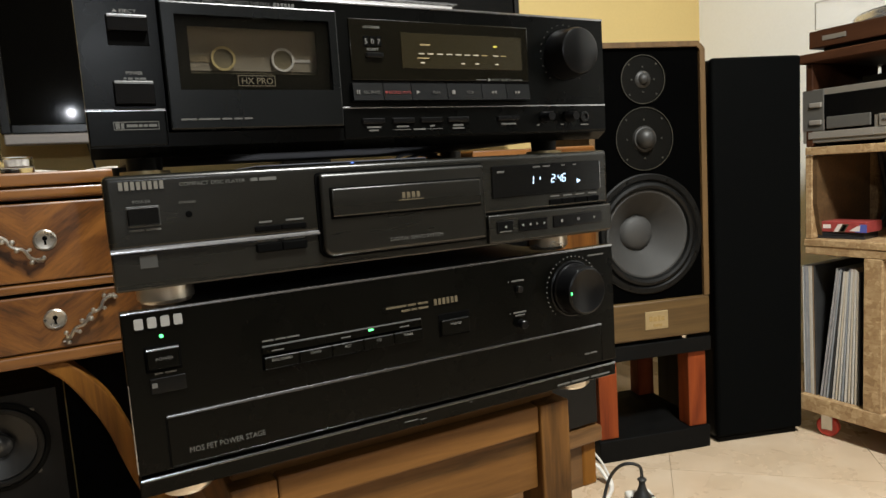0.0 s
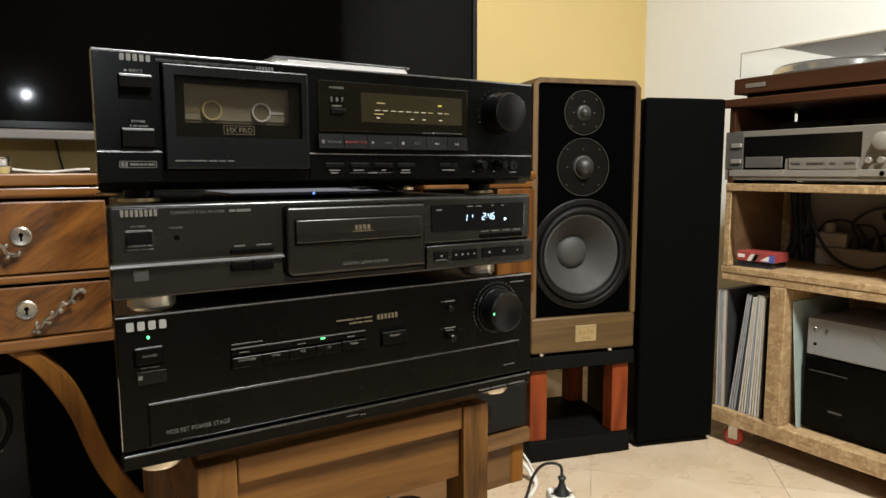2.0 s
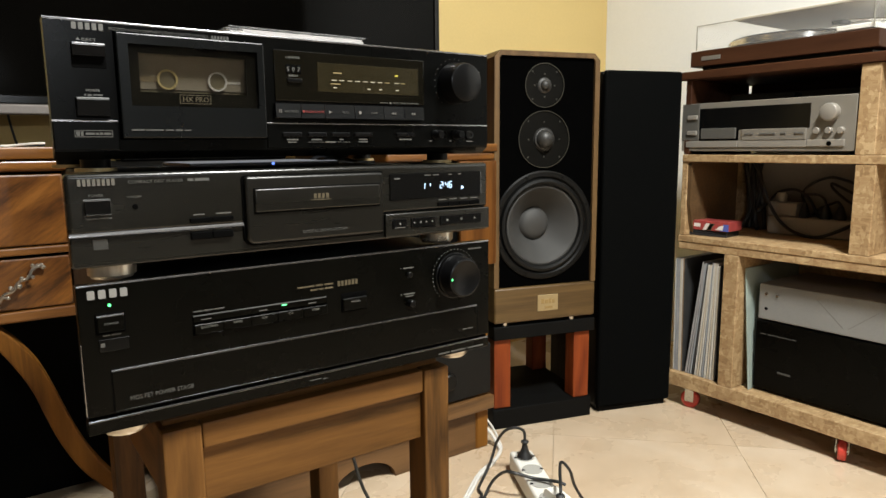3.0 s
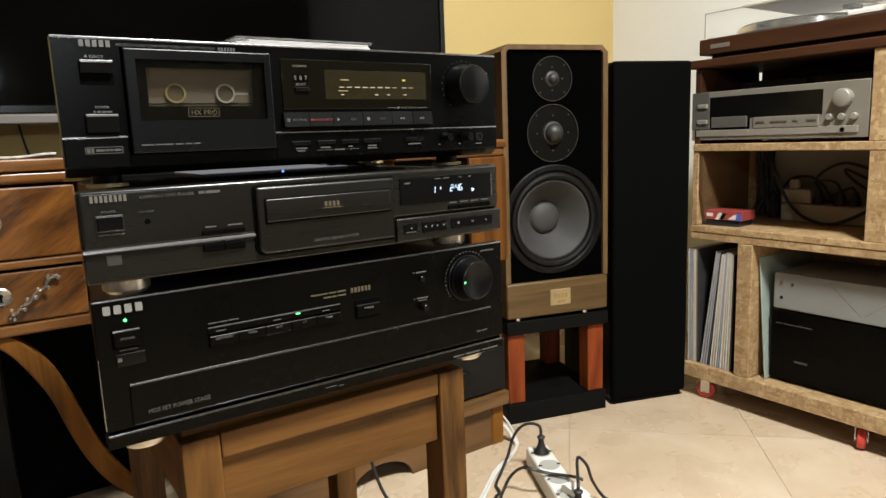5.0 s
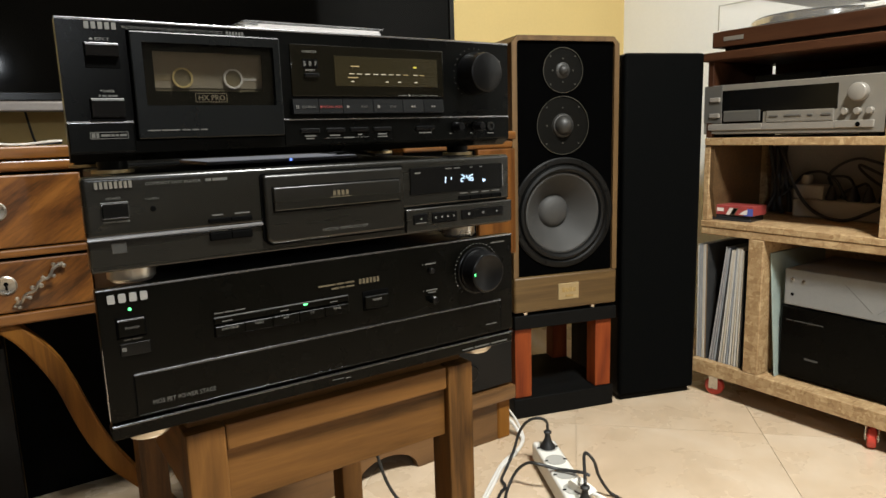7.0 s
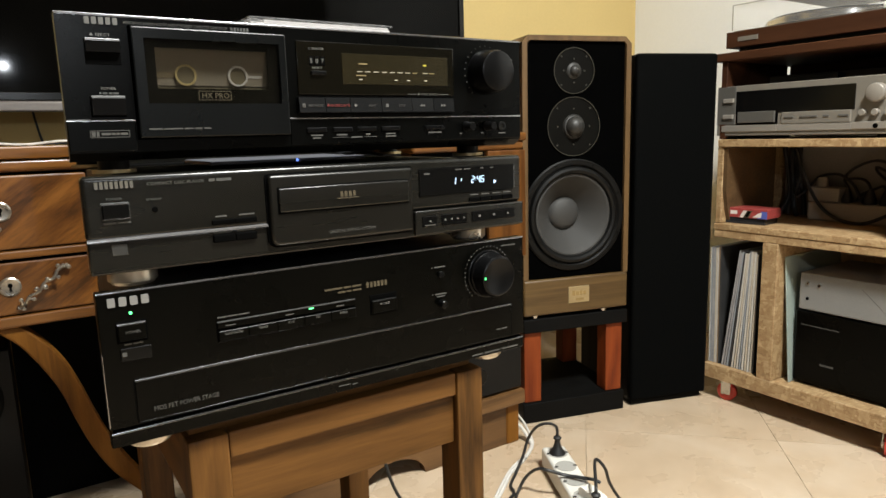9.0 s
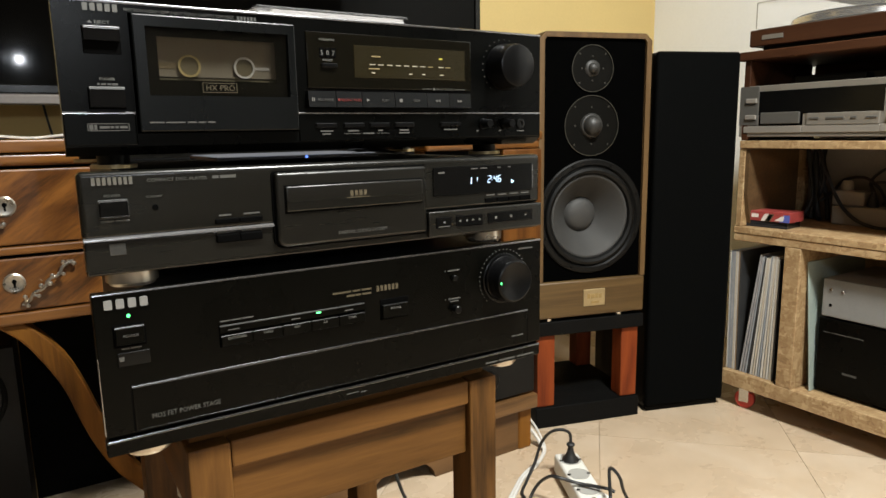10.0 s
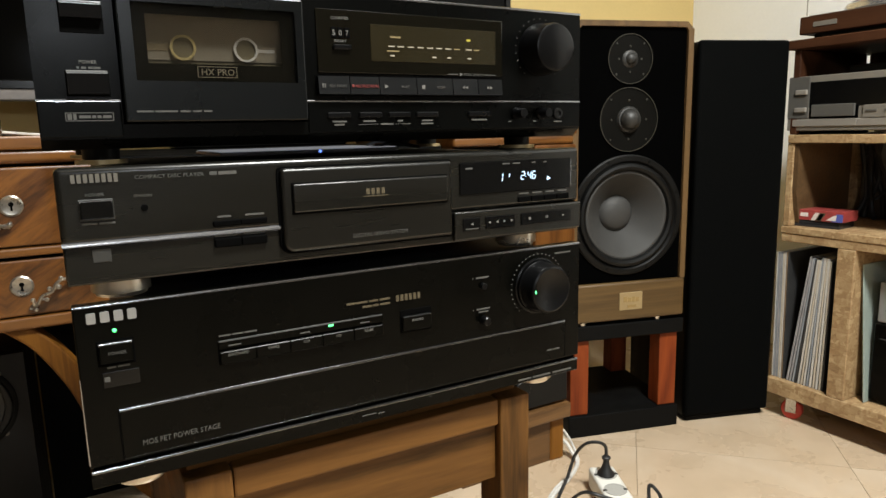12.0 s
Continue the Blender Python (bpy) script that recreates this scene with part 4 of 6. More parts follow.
    part("window_mask", hole, "mask_brown", door, "brown mask behind the smoked window")
    tape = bx("cassette", "cassette", ob, (0.0575, 0.1560, 0.0085, 0.0180, 0.7450 - Z, 0.8030 - Z), 0.001, "pale beige compact cassette")
    bx("cassette_label", "cassette_label", tape, (0.0605, 0.1530, 0.0078, 0.0086, 0.7660 - Z, 0.7960 - Z), 0.0003)
    bx("cassette_band", "cassette_band", tape, (0.0606, 0.0830, 0.0074, 0.0079, 0.7722 - Z, 0.7768 - Z), 0.0001)
    bx("cassette_band", "hub_white", tape, (0.1350, 0.1470, 0.0074, 0.0079, 0.7730 - Z, 0.7752 - Z), 0.0001)
    for x, m in ((0.0842, "hub_gold"), (0.1262, "hub_white")):
        part("reel_hub", lathe(BM(), [(0.0084, 0), (0.0084, 0.0016), (0.0068, 0.0016), (0.0068, 0)], (x, 0.0074, 0.7745 - Z), "-y", 40), m, tape)
        part("hub_hole", lathe(BM(), [(0, 0.0004), (0.0068, 0.0004), (0.0068, 0)], (x, 0.0074, 0.7745 - Z), "-y", 30), "cassette", tape)
    # keys on the left
    for z0, zm, z1, txt, tz in ((0.7800, 0.7890, 0.7990, "EJECT", 0.8008), (0.7415, 0.7430, 0.7575, "POWER", 0.7618)):
        well = bx("key_well", "slot", ob, (0.0122, 0.0368, -0.0004, 0.004, z0 - Z, z1 - Z), 0.0004)
        key = part("key", prism(BM(), [(0.004, z1 - 0.0006 - Z), (-0.0056, z1 - 0.0010 - Z), (-0.0040, zm - Z), (0.004, zm - Z)], 0.0130, 0.0360, "yz"), "satin_gloss", ob)
        part("key_edge", rod(0.0131, 0.0359, -0.0050, z1 - 0.0013 - Z, 0.0009), "dark_rim" if txt == "EJECT" else "dim_rim", key)
        words(txt, 0.0030, (0.0205, -0.0003, tz - Z), "print_white", ob, width=0.0100)
    triangle_bm = prism(BM(), [(0.0165, 0.8010 - Z), (0.0195, 0.8010 - Z), (0.0180, 0.8030 - Z)], -0.0005, 0)
    part("eject_sign", triangle_bm, "print_white", ob)
    bars(ob, "print_grey", ((0.019, 0.0205), (0.0215, 0.0245), (0.0255, 0.028), (0.0285, 0.0325)), 0.7592 - Z, 0.0014)
    frame_bm = BM()
    for d in ((0.0098, 0.0372, 0.7312, 0.7317), (0.0098, 0.0372, 0.7263, 0.7268), (0.0098, 0.0103, 0.7263, 0.7317), (0.0367, 0.0372, 0.7263, 0.7317)):
        box(frame_bm, d[0], d[1], -0.0016, -0.0010, d[2] - Z, d[3] - Z)
    for x0_, x1_ in ((0.011, 0.0135), (0.0142, 0.0160)):
        box(frame_bm, x0_, x1_, -0.0016, -0.0010, 0.7272 - Z, 0.7308 - Z)
    part("noise_reduction_sign", frame_bm, "print_grey", ob)
    bars(ob, "print_grey", ((0.0175, 0.0240), (0.0248, 0.0270), (0.0278, 0.0300), (0.0308, 0.0358)), 0.7290 - Z, 0.0018, -0.0016)
    blocks(ob, "emblem_dim", 0.0135, 0.0372, 0.8118 - Z, 0.0052, 5, -0.0008)
    words("PRECISION AUDIO COMPONENT/STEREO CASSETTE TAPE DECK", 0.0030, (0.0405, -0.0003, 0.8105 - Z), "print_grey", ob, width=0.078)
    blocks(ob, "print_grey", 0.1205, 0.1362, 0.8112 - Z, 0.0030, 6, -0.0005, "model_mark")
    # counter and level meter
    pan = bx("meter_panel", "gloss_panel", ob, (0.1758, 0.3405, -0.0014, 0.003, 0.7595 - Z, 0.8055 - Z), 0.0010, "smoked meter window", 2)
    bx("meter_field", "meter_field", pan, (0.2185, 0.3330, -0.0018, -0.0012, 0.7690 - Z, 0.7962 - Z), 0.0002)
    words("COUNTER", 0.0027, (0.1872, -0.0016, 0.7982 - Z), "print_white", pan, width=0.0140)
    for i, d in enumerate("507"):
        w = bx("counter_wheel", "slot", pan, (0.1872 + i * 0.0052, 0.1915 + i * 0.0052, -0.0019, 0, 0.7850 - Z, 0.7925 - Z), 0.0002)
        words(d, 0.0056, (0.1877 + i * 0.0052, -0.0021, 0.7866 - Z), "print_white", w, "counter_digit")
    words("RESET", 0.0027, (0.1895, -0.0016, 0.7818 - Z), "print_white", pan, width=0.0095)
    bx("reset_key", "satin_gloss", pan, (0.1880, 0.2025, -0.0038, 0, 0.7765 - Z, 0.7802 - Z), 0.0008)
    for x in (0.2360, 0.2440, 0.2528, 0.2615, 0.2700, 0.2785, 0.2868, 0.2950, 0.3065, 0.3140):
        bx("meter_mark", "meter_dim" if x in (0.2950, 0.3140) else "meter_lit", pan, (x - 0.0028, x + 0.0026, -0.0022, -0.0017, 0.7801 - Z, 0.7809 - Z), 0)
    for x in (0.2365, 0.2738, 0.2875, 0.3068):
        bx("meter_figure", "meter_lit", pan, (x - 0.0018, x + 0.0018, -0.0022, -0.0017, 0.7730 - Z, 0.7740 - Z), 0)
    bx("meter_figure", "meter_dim", pan, (0.2320, 0.2425, -0.0022, -0.0017, 0.7765 - Z, 0.7775 - Z), 0)
    bx("record_light", "meter_yellow", pan, (0.3042, 0.3078, -0.0022, -0.0017, 0.7872 - Z, 0.7888 - Z), 0)
    bx("meter_figure", "meter_dim", pan, (0.2350, 0.2440, -0.0022, -0.0017, 0.7868 - Z, 0.7880 - Z), 0)
    bars(ob, "print_grey", ((0.2860, 0.2960), (0.3220, 0.3330)), 0.7608 - Z, 0.0006, -0.0017)
    words("MUSIC SEARCH", 0.0026, (0.3015, -0.0016, 0.7599 - Z), "print_grey", ob, width=0.0190)
    part("play_sign", triangle(BM(), 0.2992, 0.7608 - Z, 0.0014, -0.0017), "print_white", ob)
    # the row of transport keys
    bx("key_well", "slot", ob, (0.1735, 0.3382, -0.0004, 0.004, 0.7428 - Z, 0.7582 - Z), 0.0003)
    edges = (0.1742, 0.1990, 0.2232, 0.2555, 0.2885, 0.3130, 0.3375)
    for i, (p, q) in enumerate(zip(edges, edges[1:])):
        key = part("transport_key", prism(BM(), [(0.004, 0.7574 - Z), (-0.0046, 0.7570 - Z), (-0.0062, 0.7440 - Z), (0.004, 0.7436 - Z)], p + 0.0003, q - 0.0003, "yz"), "key_grey", ob)
        y, z = -0.0060, 0.7500 - Z
        bm = BM()
        if i == 0:
            box(bm, p + 0.0028, p + 0.0036, y - 0.0004, y, z - 0.0016, z + 0.0016)
            box(bm, p + 0.0044, p + 0.0052, y - 0.0004, y, z - 0.0016, z + 0.0016)
        elif i == 1:
            disc(bm, p + 0.0022, z, 0.0011, y, y - 0.0004, 12, 0.0001)
        elif i == 2:
            triangle(bm, p + 0.0055, z, 0.0016, y - 0.0004)
        elif i == 3:
            box(bm, p + 0.0040, p + 0.0068, y - 0.0004, y, z - 0.0015, z + 0.0015)
        else:
            for k in (0.0098, 0.0126):
                triangle(bm, p + k, z, 0.0013, y - 0.0004, -1 if i == 4 else 1)
        part("key_sign", bm, "print_red" if i == 1 else "print_white", key)
        txt = {0: ("REC PAUSE", 0.0082, 0.0135), 1: ("REC/REC MUTE", 0.0042, 0.0190), 2: ("PLAY", 0.0185, 0.0068), 3: ("STOP", 0.0180, 0.0068)}.get(i)
        if txt:
            words(txt[0], 0.0030, (p + txt[1], y - 0.0002, z - 0.0011), "print_red" if i == 1 else "print_grey", key, width=txt[2])
    for x0, x1 in ((0.1810, 0.2000), (0.2065, 0.2258), (0.2312, 0.2515), (0.2565, 0.2760), (0.3050, 0.3275)):
        bx("slim_key", "satin_gloss", ob, (x0, x1, -0.0030, 0.003, 0.7268 - Z, 0.7308 - Z), 0.0007)
    bars(ob, "print_grey", ((0.1850, 0.1965), (0.2100, 0.2205), (0.2395, 0.2440), (0.2610, 0.2710), (0.3085, 0.3240)), 0.7240 - Z, 0.0013, -0.0018)
    bars(ob, "print_grey", ((0.1865, 0.1945), (0.2245, 0.2355), (0.2605, 0.2715)), 0.7216 - Z, 0.0012, -0.0018)
    bars(ob, "print_grey", ((0.2060, 0.2225), (0.2370, 0.2510)), 0.7216 - Z, 0.0004, -0.0018)
    # level knob
    cx, cz = 0.3812, 0.7835 - Z
    part("level_knob", lathe(BM(), [(0.0222, 0), (0.0222, 0.004), (0.0212, 0.0060), (0.0204, 0.0200), (0.0196, 0.0222), (0.0180, 0.0230), (0, 0.0230)], (cx, 0, cz), "-y", 60), "satin_gloss", ob, "large black level knob")
    for i in range(21):
        g = radians(-140 + i * 14)
        part("knob_mark", disc(BM(), cx + 0.0262 * math.sin(g), cz + 0.0262 * math.cos(g), 0.00055, 0.0002, -0.0005, 8, 0.0001), "print_grey", ob)
    bars(ob, "print_grey", ((0.4040, 0.4090), (0.4100, 0.4160)), 0.7975 - Z, 0.0016)
    for x, r in ((0.3545, 0.0052), (0.3815, 0.0052)):
        part("small_knob", lathe(BM(), [(r, 0), (r, 0.003), (r * 0.85, 0.004), (r * 0.8, 0.0115), (r * 0.7, 0.0125), (0, 0.0125)], (x, -0.001, 0.7290 - Z), "-y", 28), "satin_gloss", ob)
        bars(ob, "print_grey", ((x - 0.0085, x - 0.0055),), 0.7222 - Z, 0.0012, -0.0018)
    jack = part("headphone_socket", lathe(BM(), [(0.0048, 0), (0.0048, 0.0018), (0.0030, 0.0020), (0.0028, 0.0006), (0, 0.0006)], (0.4005, -0.001, 0.7288 - Z), "-y", 28), "rubber", ob)
    bars(ob, "print_grey", ((0.3960, 0.4050),), 0.7216 - Z, 0.0012, -0.0018)
    for x in (0.030, 0.392):
        for y in (0.050, 0.235):
            bm = lathe(BM(), [(0, 0.003), (0.012, 0.003), (0.0125, 0.013), (0, 0.013)], (x, y, 0), "z", 24)
            f = part("foot", bm, "rubber", ob)
            part("foot_ring", lathe(BM(), [(0, 0), (0.017, 0), (0.017, 0.003), (0, 0.003)], (x, y, 0.0002), "z", 28), "brass", f, "brass disc under the foot")
    return ob


amplifier()
cd_player()
tape_deck()
case = thing("cd_case", (0.142, 0.016, 0.8168), "clear plastic compact disc case with pale booklet, on the cassette deck", "cd case")
bx("tray_card", "sleeve_pale", case, (0.002, 0.138, 0.002, 0.122, 0.0012, 0.0050), 0.0004)
bx("booklet", "sleeve_pale", case, (0.014, 0.137, 0.003, 0.121, 0.0052, 0.0072), 0.0003)
bx("lid", "clear_lid", case, (0, 0.140, 0, 0.124, 0.0074, 0.0092), 0.0004)
bx("base", "clear_lid", case, (0, 0.140, 0, 0.124, 0, 0.0011), 0.0003)
bx("hinge_edge", "clear_lid", case, (0, 0.012, 0.001, 0.123, 0.0011, 0.0073), 0.0003)
slab = thing("tablet", (0.122, 0.100, 0.6978), "thin pale slab, its top given an added glow, on the disc player", "tablet")
bx("body", "silver_blue", slab, (0, 0.167, 0, 0.115, 0, 0.0036), 0.0010, "", 2)
# Top glows by itself to read bright under the cassette deck.
bx("screen", "tablet_top_glow", slab, (0.002, 0.165, 0.001, 0.114, 0.0037, 0.0042), 0, "pale top with an added glow")
part("light", disc(BM(), 0.088, 0.0020, 0.0014, 0.0004, -0.0008, 14), "led_blue", slab, "lit blue indicator")
cable = thing("audio_cable", (0.30, 0.13, 0.6978), "thin black cable lying on the disc player", "cable")
part("cord", tube(BM(), [(-0.055, -0.012, 0.002), (-0.03, -0.016, 0.003), (-0.008, -0.01, 0.008), (0.02, 0.01, 0.009), (0.03, 0.06, 0.003), (0.01, 0.12, 0.002)], 0.0018), "black_cable", cable)
part("cord", tube(BM(), [(0.02, -0.014, 0.002), (0.0, -0.012, 0.006), (-0.02, 0.0, 0.009), (-0.01, 0.05, 0.003), (0.02, 0.1, 0.002)], 0.0018), "black_cable", cable)

# ---- stool, dresser, television and what stands near them ----
def stool():
    ob = thing("stool", (0.226, 0.19, 0), "brown oiled oak stool with panelled apron, under the amplifier", "stool")
    X, Y = 0.226, 0.19
    T = 0.4645
    def b(name, mt, d, bev=0.002, parent=ob, seg=2):
        return bx(name, mt, parent, (d[0] - X, d[1] - X, d[2] - Y, d[3] - Y, d[4], d[5]), bev, "", seg)
    for x0, x1 in ((0.0590, 0.0945), (0.3450, 0.3790)):
        for y0, y1 in ((0.012, 0.050), (0.318, 0.356)):
            b("leg", "stool_z", (x0, x1, y0, y1, 0, T - 0.003), 0.0022)
    b("seat", "stool", (0.064, 0.374, 0.030, 0.340, T - 0.0165, 0.4666), 0.0015)
    b("front_rail", "stool", (0.0952, 0.3443, 0.0140, 0.0295, 0.4355, T - 0.0030), 0.0022)
    b("front_apron", "stool", (0.0952, 0.3443, 0.0200, 0.038, 0.3785, 0.4353), 0.0015)
    b("back_apron", "stool", (0.0952, 0.3443, 0.3405, 0.352, 0.3785, T - 0.0145), 0.0015)
    for x0, x1 in ((0.0645, 0.0825), (0.356, 0.374)):
        b("side_apron", "stool_y", (x0, x1, 0.0505, 0.3175, 0.3785, T - 0.0170), 0.0015)
        b("stretcher", "stool_y", (x0 + 0.001, x1 - 0.001, 0.0505, 0.3175, 0.10, 0.135), 0.002)
    b("stretcher", "stool", (0.0830, 0.3555, 0.18, 0.205, 0.105, 0.13), 0.002)
    return ob


def drawer_pull(parent, x, z, tilt, sgn):
    """A cast pull shaped as a twig with buds, forked at its ends."""
    bm = BM()
    half = 0.043
    c, s = math.cos(radians(tilt)), math.sin(radians(tilt))

    def at(u, off=0.0, y=None):
        y = -0.004 - 0.011 * max(0.0, 1 - u * u) ** 0.5 if y is None else y
        return (x + u * half * c - off * s, y, z + u * half * s + off * c)
    twig = [at(-1 + i / 6, 0.0022 * math.sin(i * 1.7) * sgn) for i in range(13)]
    tube(bm, twig, 0.0023, 8, 4)
    for u in (-0.88, 0.88):
        tube(bm, [at(u, 0, -0.0005), at(u, 0, -0.009)], 0.0030, 8, 2)
    for u, off, r in ((-0.98, 0.006, 0.0034), (-0.80, -0.006, 0.0032), (-0.52, 0.005, 0.0030), (-0.22, -0.003, 0.0036), (0.0, 0.003, 0.0040), (0.24, -0.003, 0.0034), (0.50, 0.006, 0.0030), (0.78, -0.006, 0.0034), (0.96, 0.006, 0.0036)):
        px, py, pz = at(u, off * sgn)
        lathe(bm, [(0, -r), (r * 0.75, -r * 0.7), (r, 0), (r * 0.75, r * 0.7), (0, r)], (px, py, pz), "-y", 10)
        if abs(off) > 0.0045:
            tube(bm, [at(u - 0.10, 0), at(u - 0.03, off * 0.6 * sgn), at(u, off * sgn)], 0.0017, 6, 3)
    return part("pull", bm, "old_silver", parent, "tarnished silver twig-shaped drawer pull")


def cabinet_pair():
    """Two old walnut cabinets, one each side of the television bench."""
    made = []
    for xl, xr, lab in ((-0.62, 0.0640, "figured walnut cabinet with two drawers and a curved leg"), (0.628, 0.9140, "narrow walnut cabinet standing behind the hi-fi stack")):
        X, Y = (xl + xr) / 2, 0.57
        ob = thing("drawer_cabinet", (X, Y, 0), lab, "cabinet", "walnut cabinets")
        l, r = xl - X, xr - X
        D = 0.47
        left = xl < 0
        part("top", box(BM(), l, r + 0.004, -0.004, D, 0.7035, 0.7215, 0.003, 2), "walnut_rail", ob)
        part("top_moulding", box(BM(), l + 0.002, r, 0.000, D - 0.004, 0.6850, 0.7033, 0.006, 3), "walnut_rail", ob)
        part("carcase", box(BM(), l + 0.006, r - 0.006, 0.016, D - 0.01, 0.4620, 0.6848, 0.002), "walnut_rail", ob)
        for z0, z1 in ((0.5605, 0.5725), (0.4595, 0.4765)) if left else ():
            part("rail", box(BM(), l + 0.004, r - 0.004, -0.004, 0.016, z0, z1, 0.003, 2), "walnut_rail", ob)
        if not left:
            part("door", box(BM(), 0.815 - X, r + 0.004, -0.0005, 0.0095, 0.4470, 0.6842, 0.003, 2), "walnut_door", ob, "plain walnut door")
            # Black sheet on the solid carcase paints a bay's inner shade.
            part("open_bay", box(BM(), l + 0.008, 0.813 - X, 0.0100, 0.0156, 0.4650, 0.6840), "slot", ob, "black sheet painted as the shade of an open bay")
        for z0, z1, kz in () if not left else ((0.5735, 0.6842, 0.6300), (0.4775, 0.5595, 0.5205)):
            part("drawer_gap", box(BM(), l + 0.007, r - 0.007, 0.010, 0.0158, z0 - 0.0005, z1 + 0.0005), "slot", ob)
            front = part("drawer", box(BM(), l + 0.008, r - 0.008, -0.0005, 0.0095, z0 + 0.001, z1 - 0.0035, 0.003, 2), "walnut", ob, "book-matched walnut drawer front")
            kx = -0.0575 - X
            part("lock_plate", lathe(BM(), [(0.0142, 0), (0.0142, 0.0016), (0.0120, 0.0030), (0.0085, 0.0024), (0, 0.0024)], (kx, -0.0005, kz), "-y", 28), "old_silver", front, "round silver lock plate")
            bm = lathe(BM(), [(0, 0), (0.0032, 0), (0.0032, 0.0006), (0, 0.0006)], (kx, -0.0026, kz + 0.0022), "-y", 14)
            box(bm, kx - 0.0014, kx + 0.0014, -0.0032, -0.0026, kz - 0.0068, kz + 0.0005)
            part("keyhole", bm, "slot", front)
        if left:
            drawer_pull(ob, -0.0965 - X, 0.6285, -41, 1)
            drawer_pull(ob, -0.0165 - X, 0.5190, 41, -1)
            inner = [(-0.0885, 0.459), (-0.0745, 0.447), (-0.054, 0.4255), (-0.030, 0.386), (-0.0105, 0.344), (0.0045, 0.294), (0.023, 0.243), (0.048, 0.195), (0.076, 0.159), (0.110, 0.118), (0.145, 0.06), (0.160, 0.0)]
            outer = [(-0.055, 0.459), (-0.0455, 0.4525), (-0.0205, 0.424), (0.001, 0.389), (0.0185, 0.345), (0.033, 0.300), (0.053, 0.246), (0.0795, 0.1957), (0.112, 0.147), (0.140, 0.108), (0.172, 0.055), (0.190, 0.0)]
            loop = smooth_line([(x - X, z) for x, z in inner]) + smooth_line([(x - X, z) for x, z in outer])[::-1]
            bm = prism(BM(), loop, 0.004, 0.040)
            bmesh.ops.recalc_face_normals(bm, faces=bm.faces)
            es = [e for e in bm.edges if abs(e.verts[0].co.y - e.verts[1].co.y) < 1e-6]
            bmesh.ops.bevel(bm, geom=es, offset=0.003, segments=2, affect="EDGES", profile=0.5)
            part("curved_leg", bm, "walnut_leg", ob)
        else:
            part("leg", box(BM(), r - 0.046, r - 0.010, 0.012, 0.05, 0, 0.459, 0.003), "walnut_leg", ob)
        for x in ((l + 0.02, r - 0.06) if left else (l + 0.02,)):
            part("leg", box(BM(), x, x + 0.04, D - 0.06, D - 0.02, 0, 0.462, 0.003), "walnut_leg", ob)
        if left:
            part("leg", box(BM(), l + 0.02, l + 0.06, 0.01, 0.05, 0, 0.459, 0.003), "walnut_leg", ob)
        made.append(ob)
    return made


def smooth_line(pts, sub=4):
    p = [Vector((*q, 0)) for q in pts]
    out = []
    for i in range(len(p) - 1):
        a, b, c, d = p[max(i - 1, 0)], p[i], p[i + 1], p[min(i + 2, len(p) - 1)]
        for k in range(sub):
            u = k / sub
            v = 0.5 * ((2 * b) + (c - a) * u + (2 * a - 5 * b + 4 * c - d) * u * u + (3 * b - a - 3 * c + d) * u ** 3)
            out.append((v.x, v.y))
    return out + [tuple(pts[-1])]


def television():
    ob = thing("television", (0.475, 1.02, 0.6902), "large black flat television with a silver lower edge, switched off", "television")
    X, Y, Z = 0.475, 1.02, 0.6902
    x0, x1, z0, z1 = -0.125 - X, 1.102 - X, 0.812 - Z, 1.505 - Z
    y = 1.05 - Y
    bx("back", "case_black", ob, (x0 + 0.01, x1 - 0.01, y + 0.012, y + 0.045, z0 + 0.01, z1 - 0.01), 0.008, "", 2)
    bm = BM()
    for d in ((x0, x0 + 0.018, z0, z1), (x1 - 0.018, x1, z0, z1), (x0 + 0.018, x1 - 0.018, z1 - 0.018, z1), (x0 + 0.018, x1 - 0.018, z0, z0 + 0.018)):
        box(bm, d[0], d[1], y, y + 0.014, d[2], d[3], 0.002)
    part("bezel", bm, "bezel", ob)
    bx("screen", "screen", ob, (x0 + 0.017, x1 - 0.017, y + 0.004, y + 0.012, z0 + 0.017, z1 - 0.017), 0)
    part("lower_edge", box(BM(), x0 + 0.004, x1 - 0.004, y - 0.001, y + 0.020, z0 - 0.022, z0 - 0.0005, 0.004, 3), "tv_silver", ob, "silver strip along the lower edge")
    bx("neck", "bezel", ob, (-0.06, 0.06, y + 0.014, y + 0.04, 0.010, z0 + 0.05), 0.004)
    bx("base", "bezel", ob, (-0.26, 0.12, y - 0.05, y + 0.035, 0, 0.010), 0.004)
    return ob


def glass_cup(at, r, h, label):
    ob = thing("glass_candle_holder", at, label, "candle holder", "glass candle holders")
    bm = lathe(BM(), [(0, 0), (r * 0.92, 0), (r, 0.003), (r, h - 0.002), (r - 0.002, h), (r - 0.004, h - 0.002), (r - 0.005, h * 0.45), (0, h * 0.40)], (0, 0, 0), "z", 32)
    part("cup", bm, "glass", ob)
    part("candle", lathe(BM(), [(0, h * 0.47), (r - 0.0058, h * 0.47), (r - 0.0058, h * 0.84), (0, h * 0.82)], (0, 0, 0), "z", 24), "wax", ob, "white tea light")
    return ob


stool()
cabinet_pair()
bench_tv = thing("television_bench", (0.27, 0.60, 0), "black television bench that also fills in shade by the walnut cabinets", "television bench")
# Lower box reaches under the left cabinet, its black standing in for shade there.
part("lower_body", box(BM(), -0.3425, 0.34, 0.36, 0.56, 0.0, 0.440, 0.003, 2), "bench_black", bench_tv)
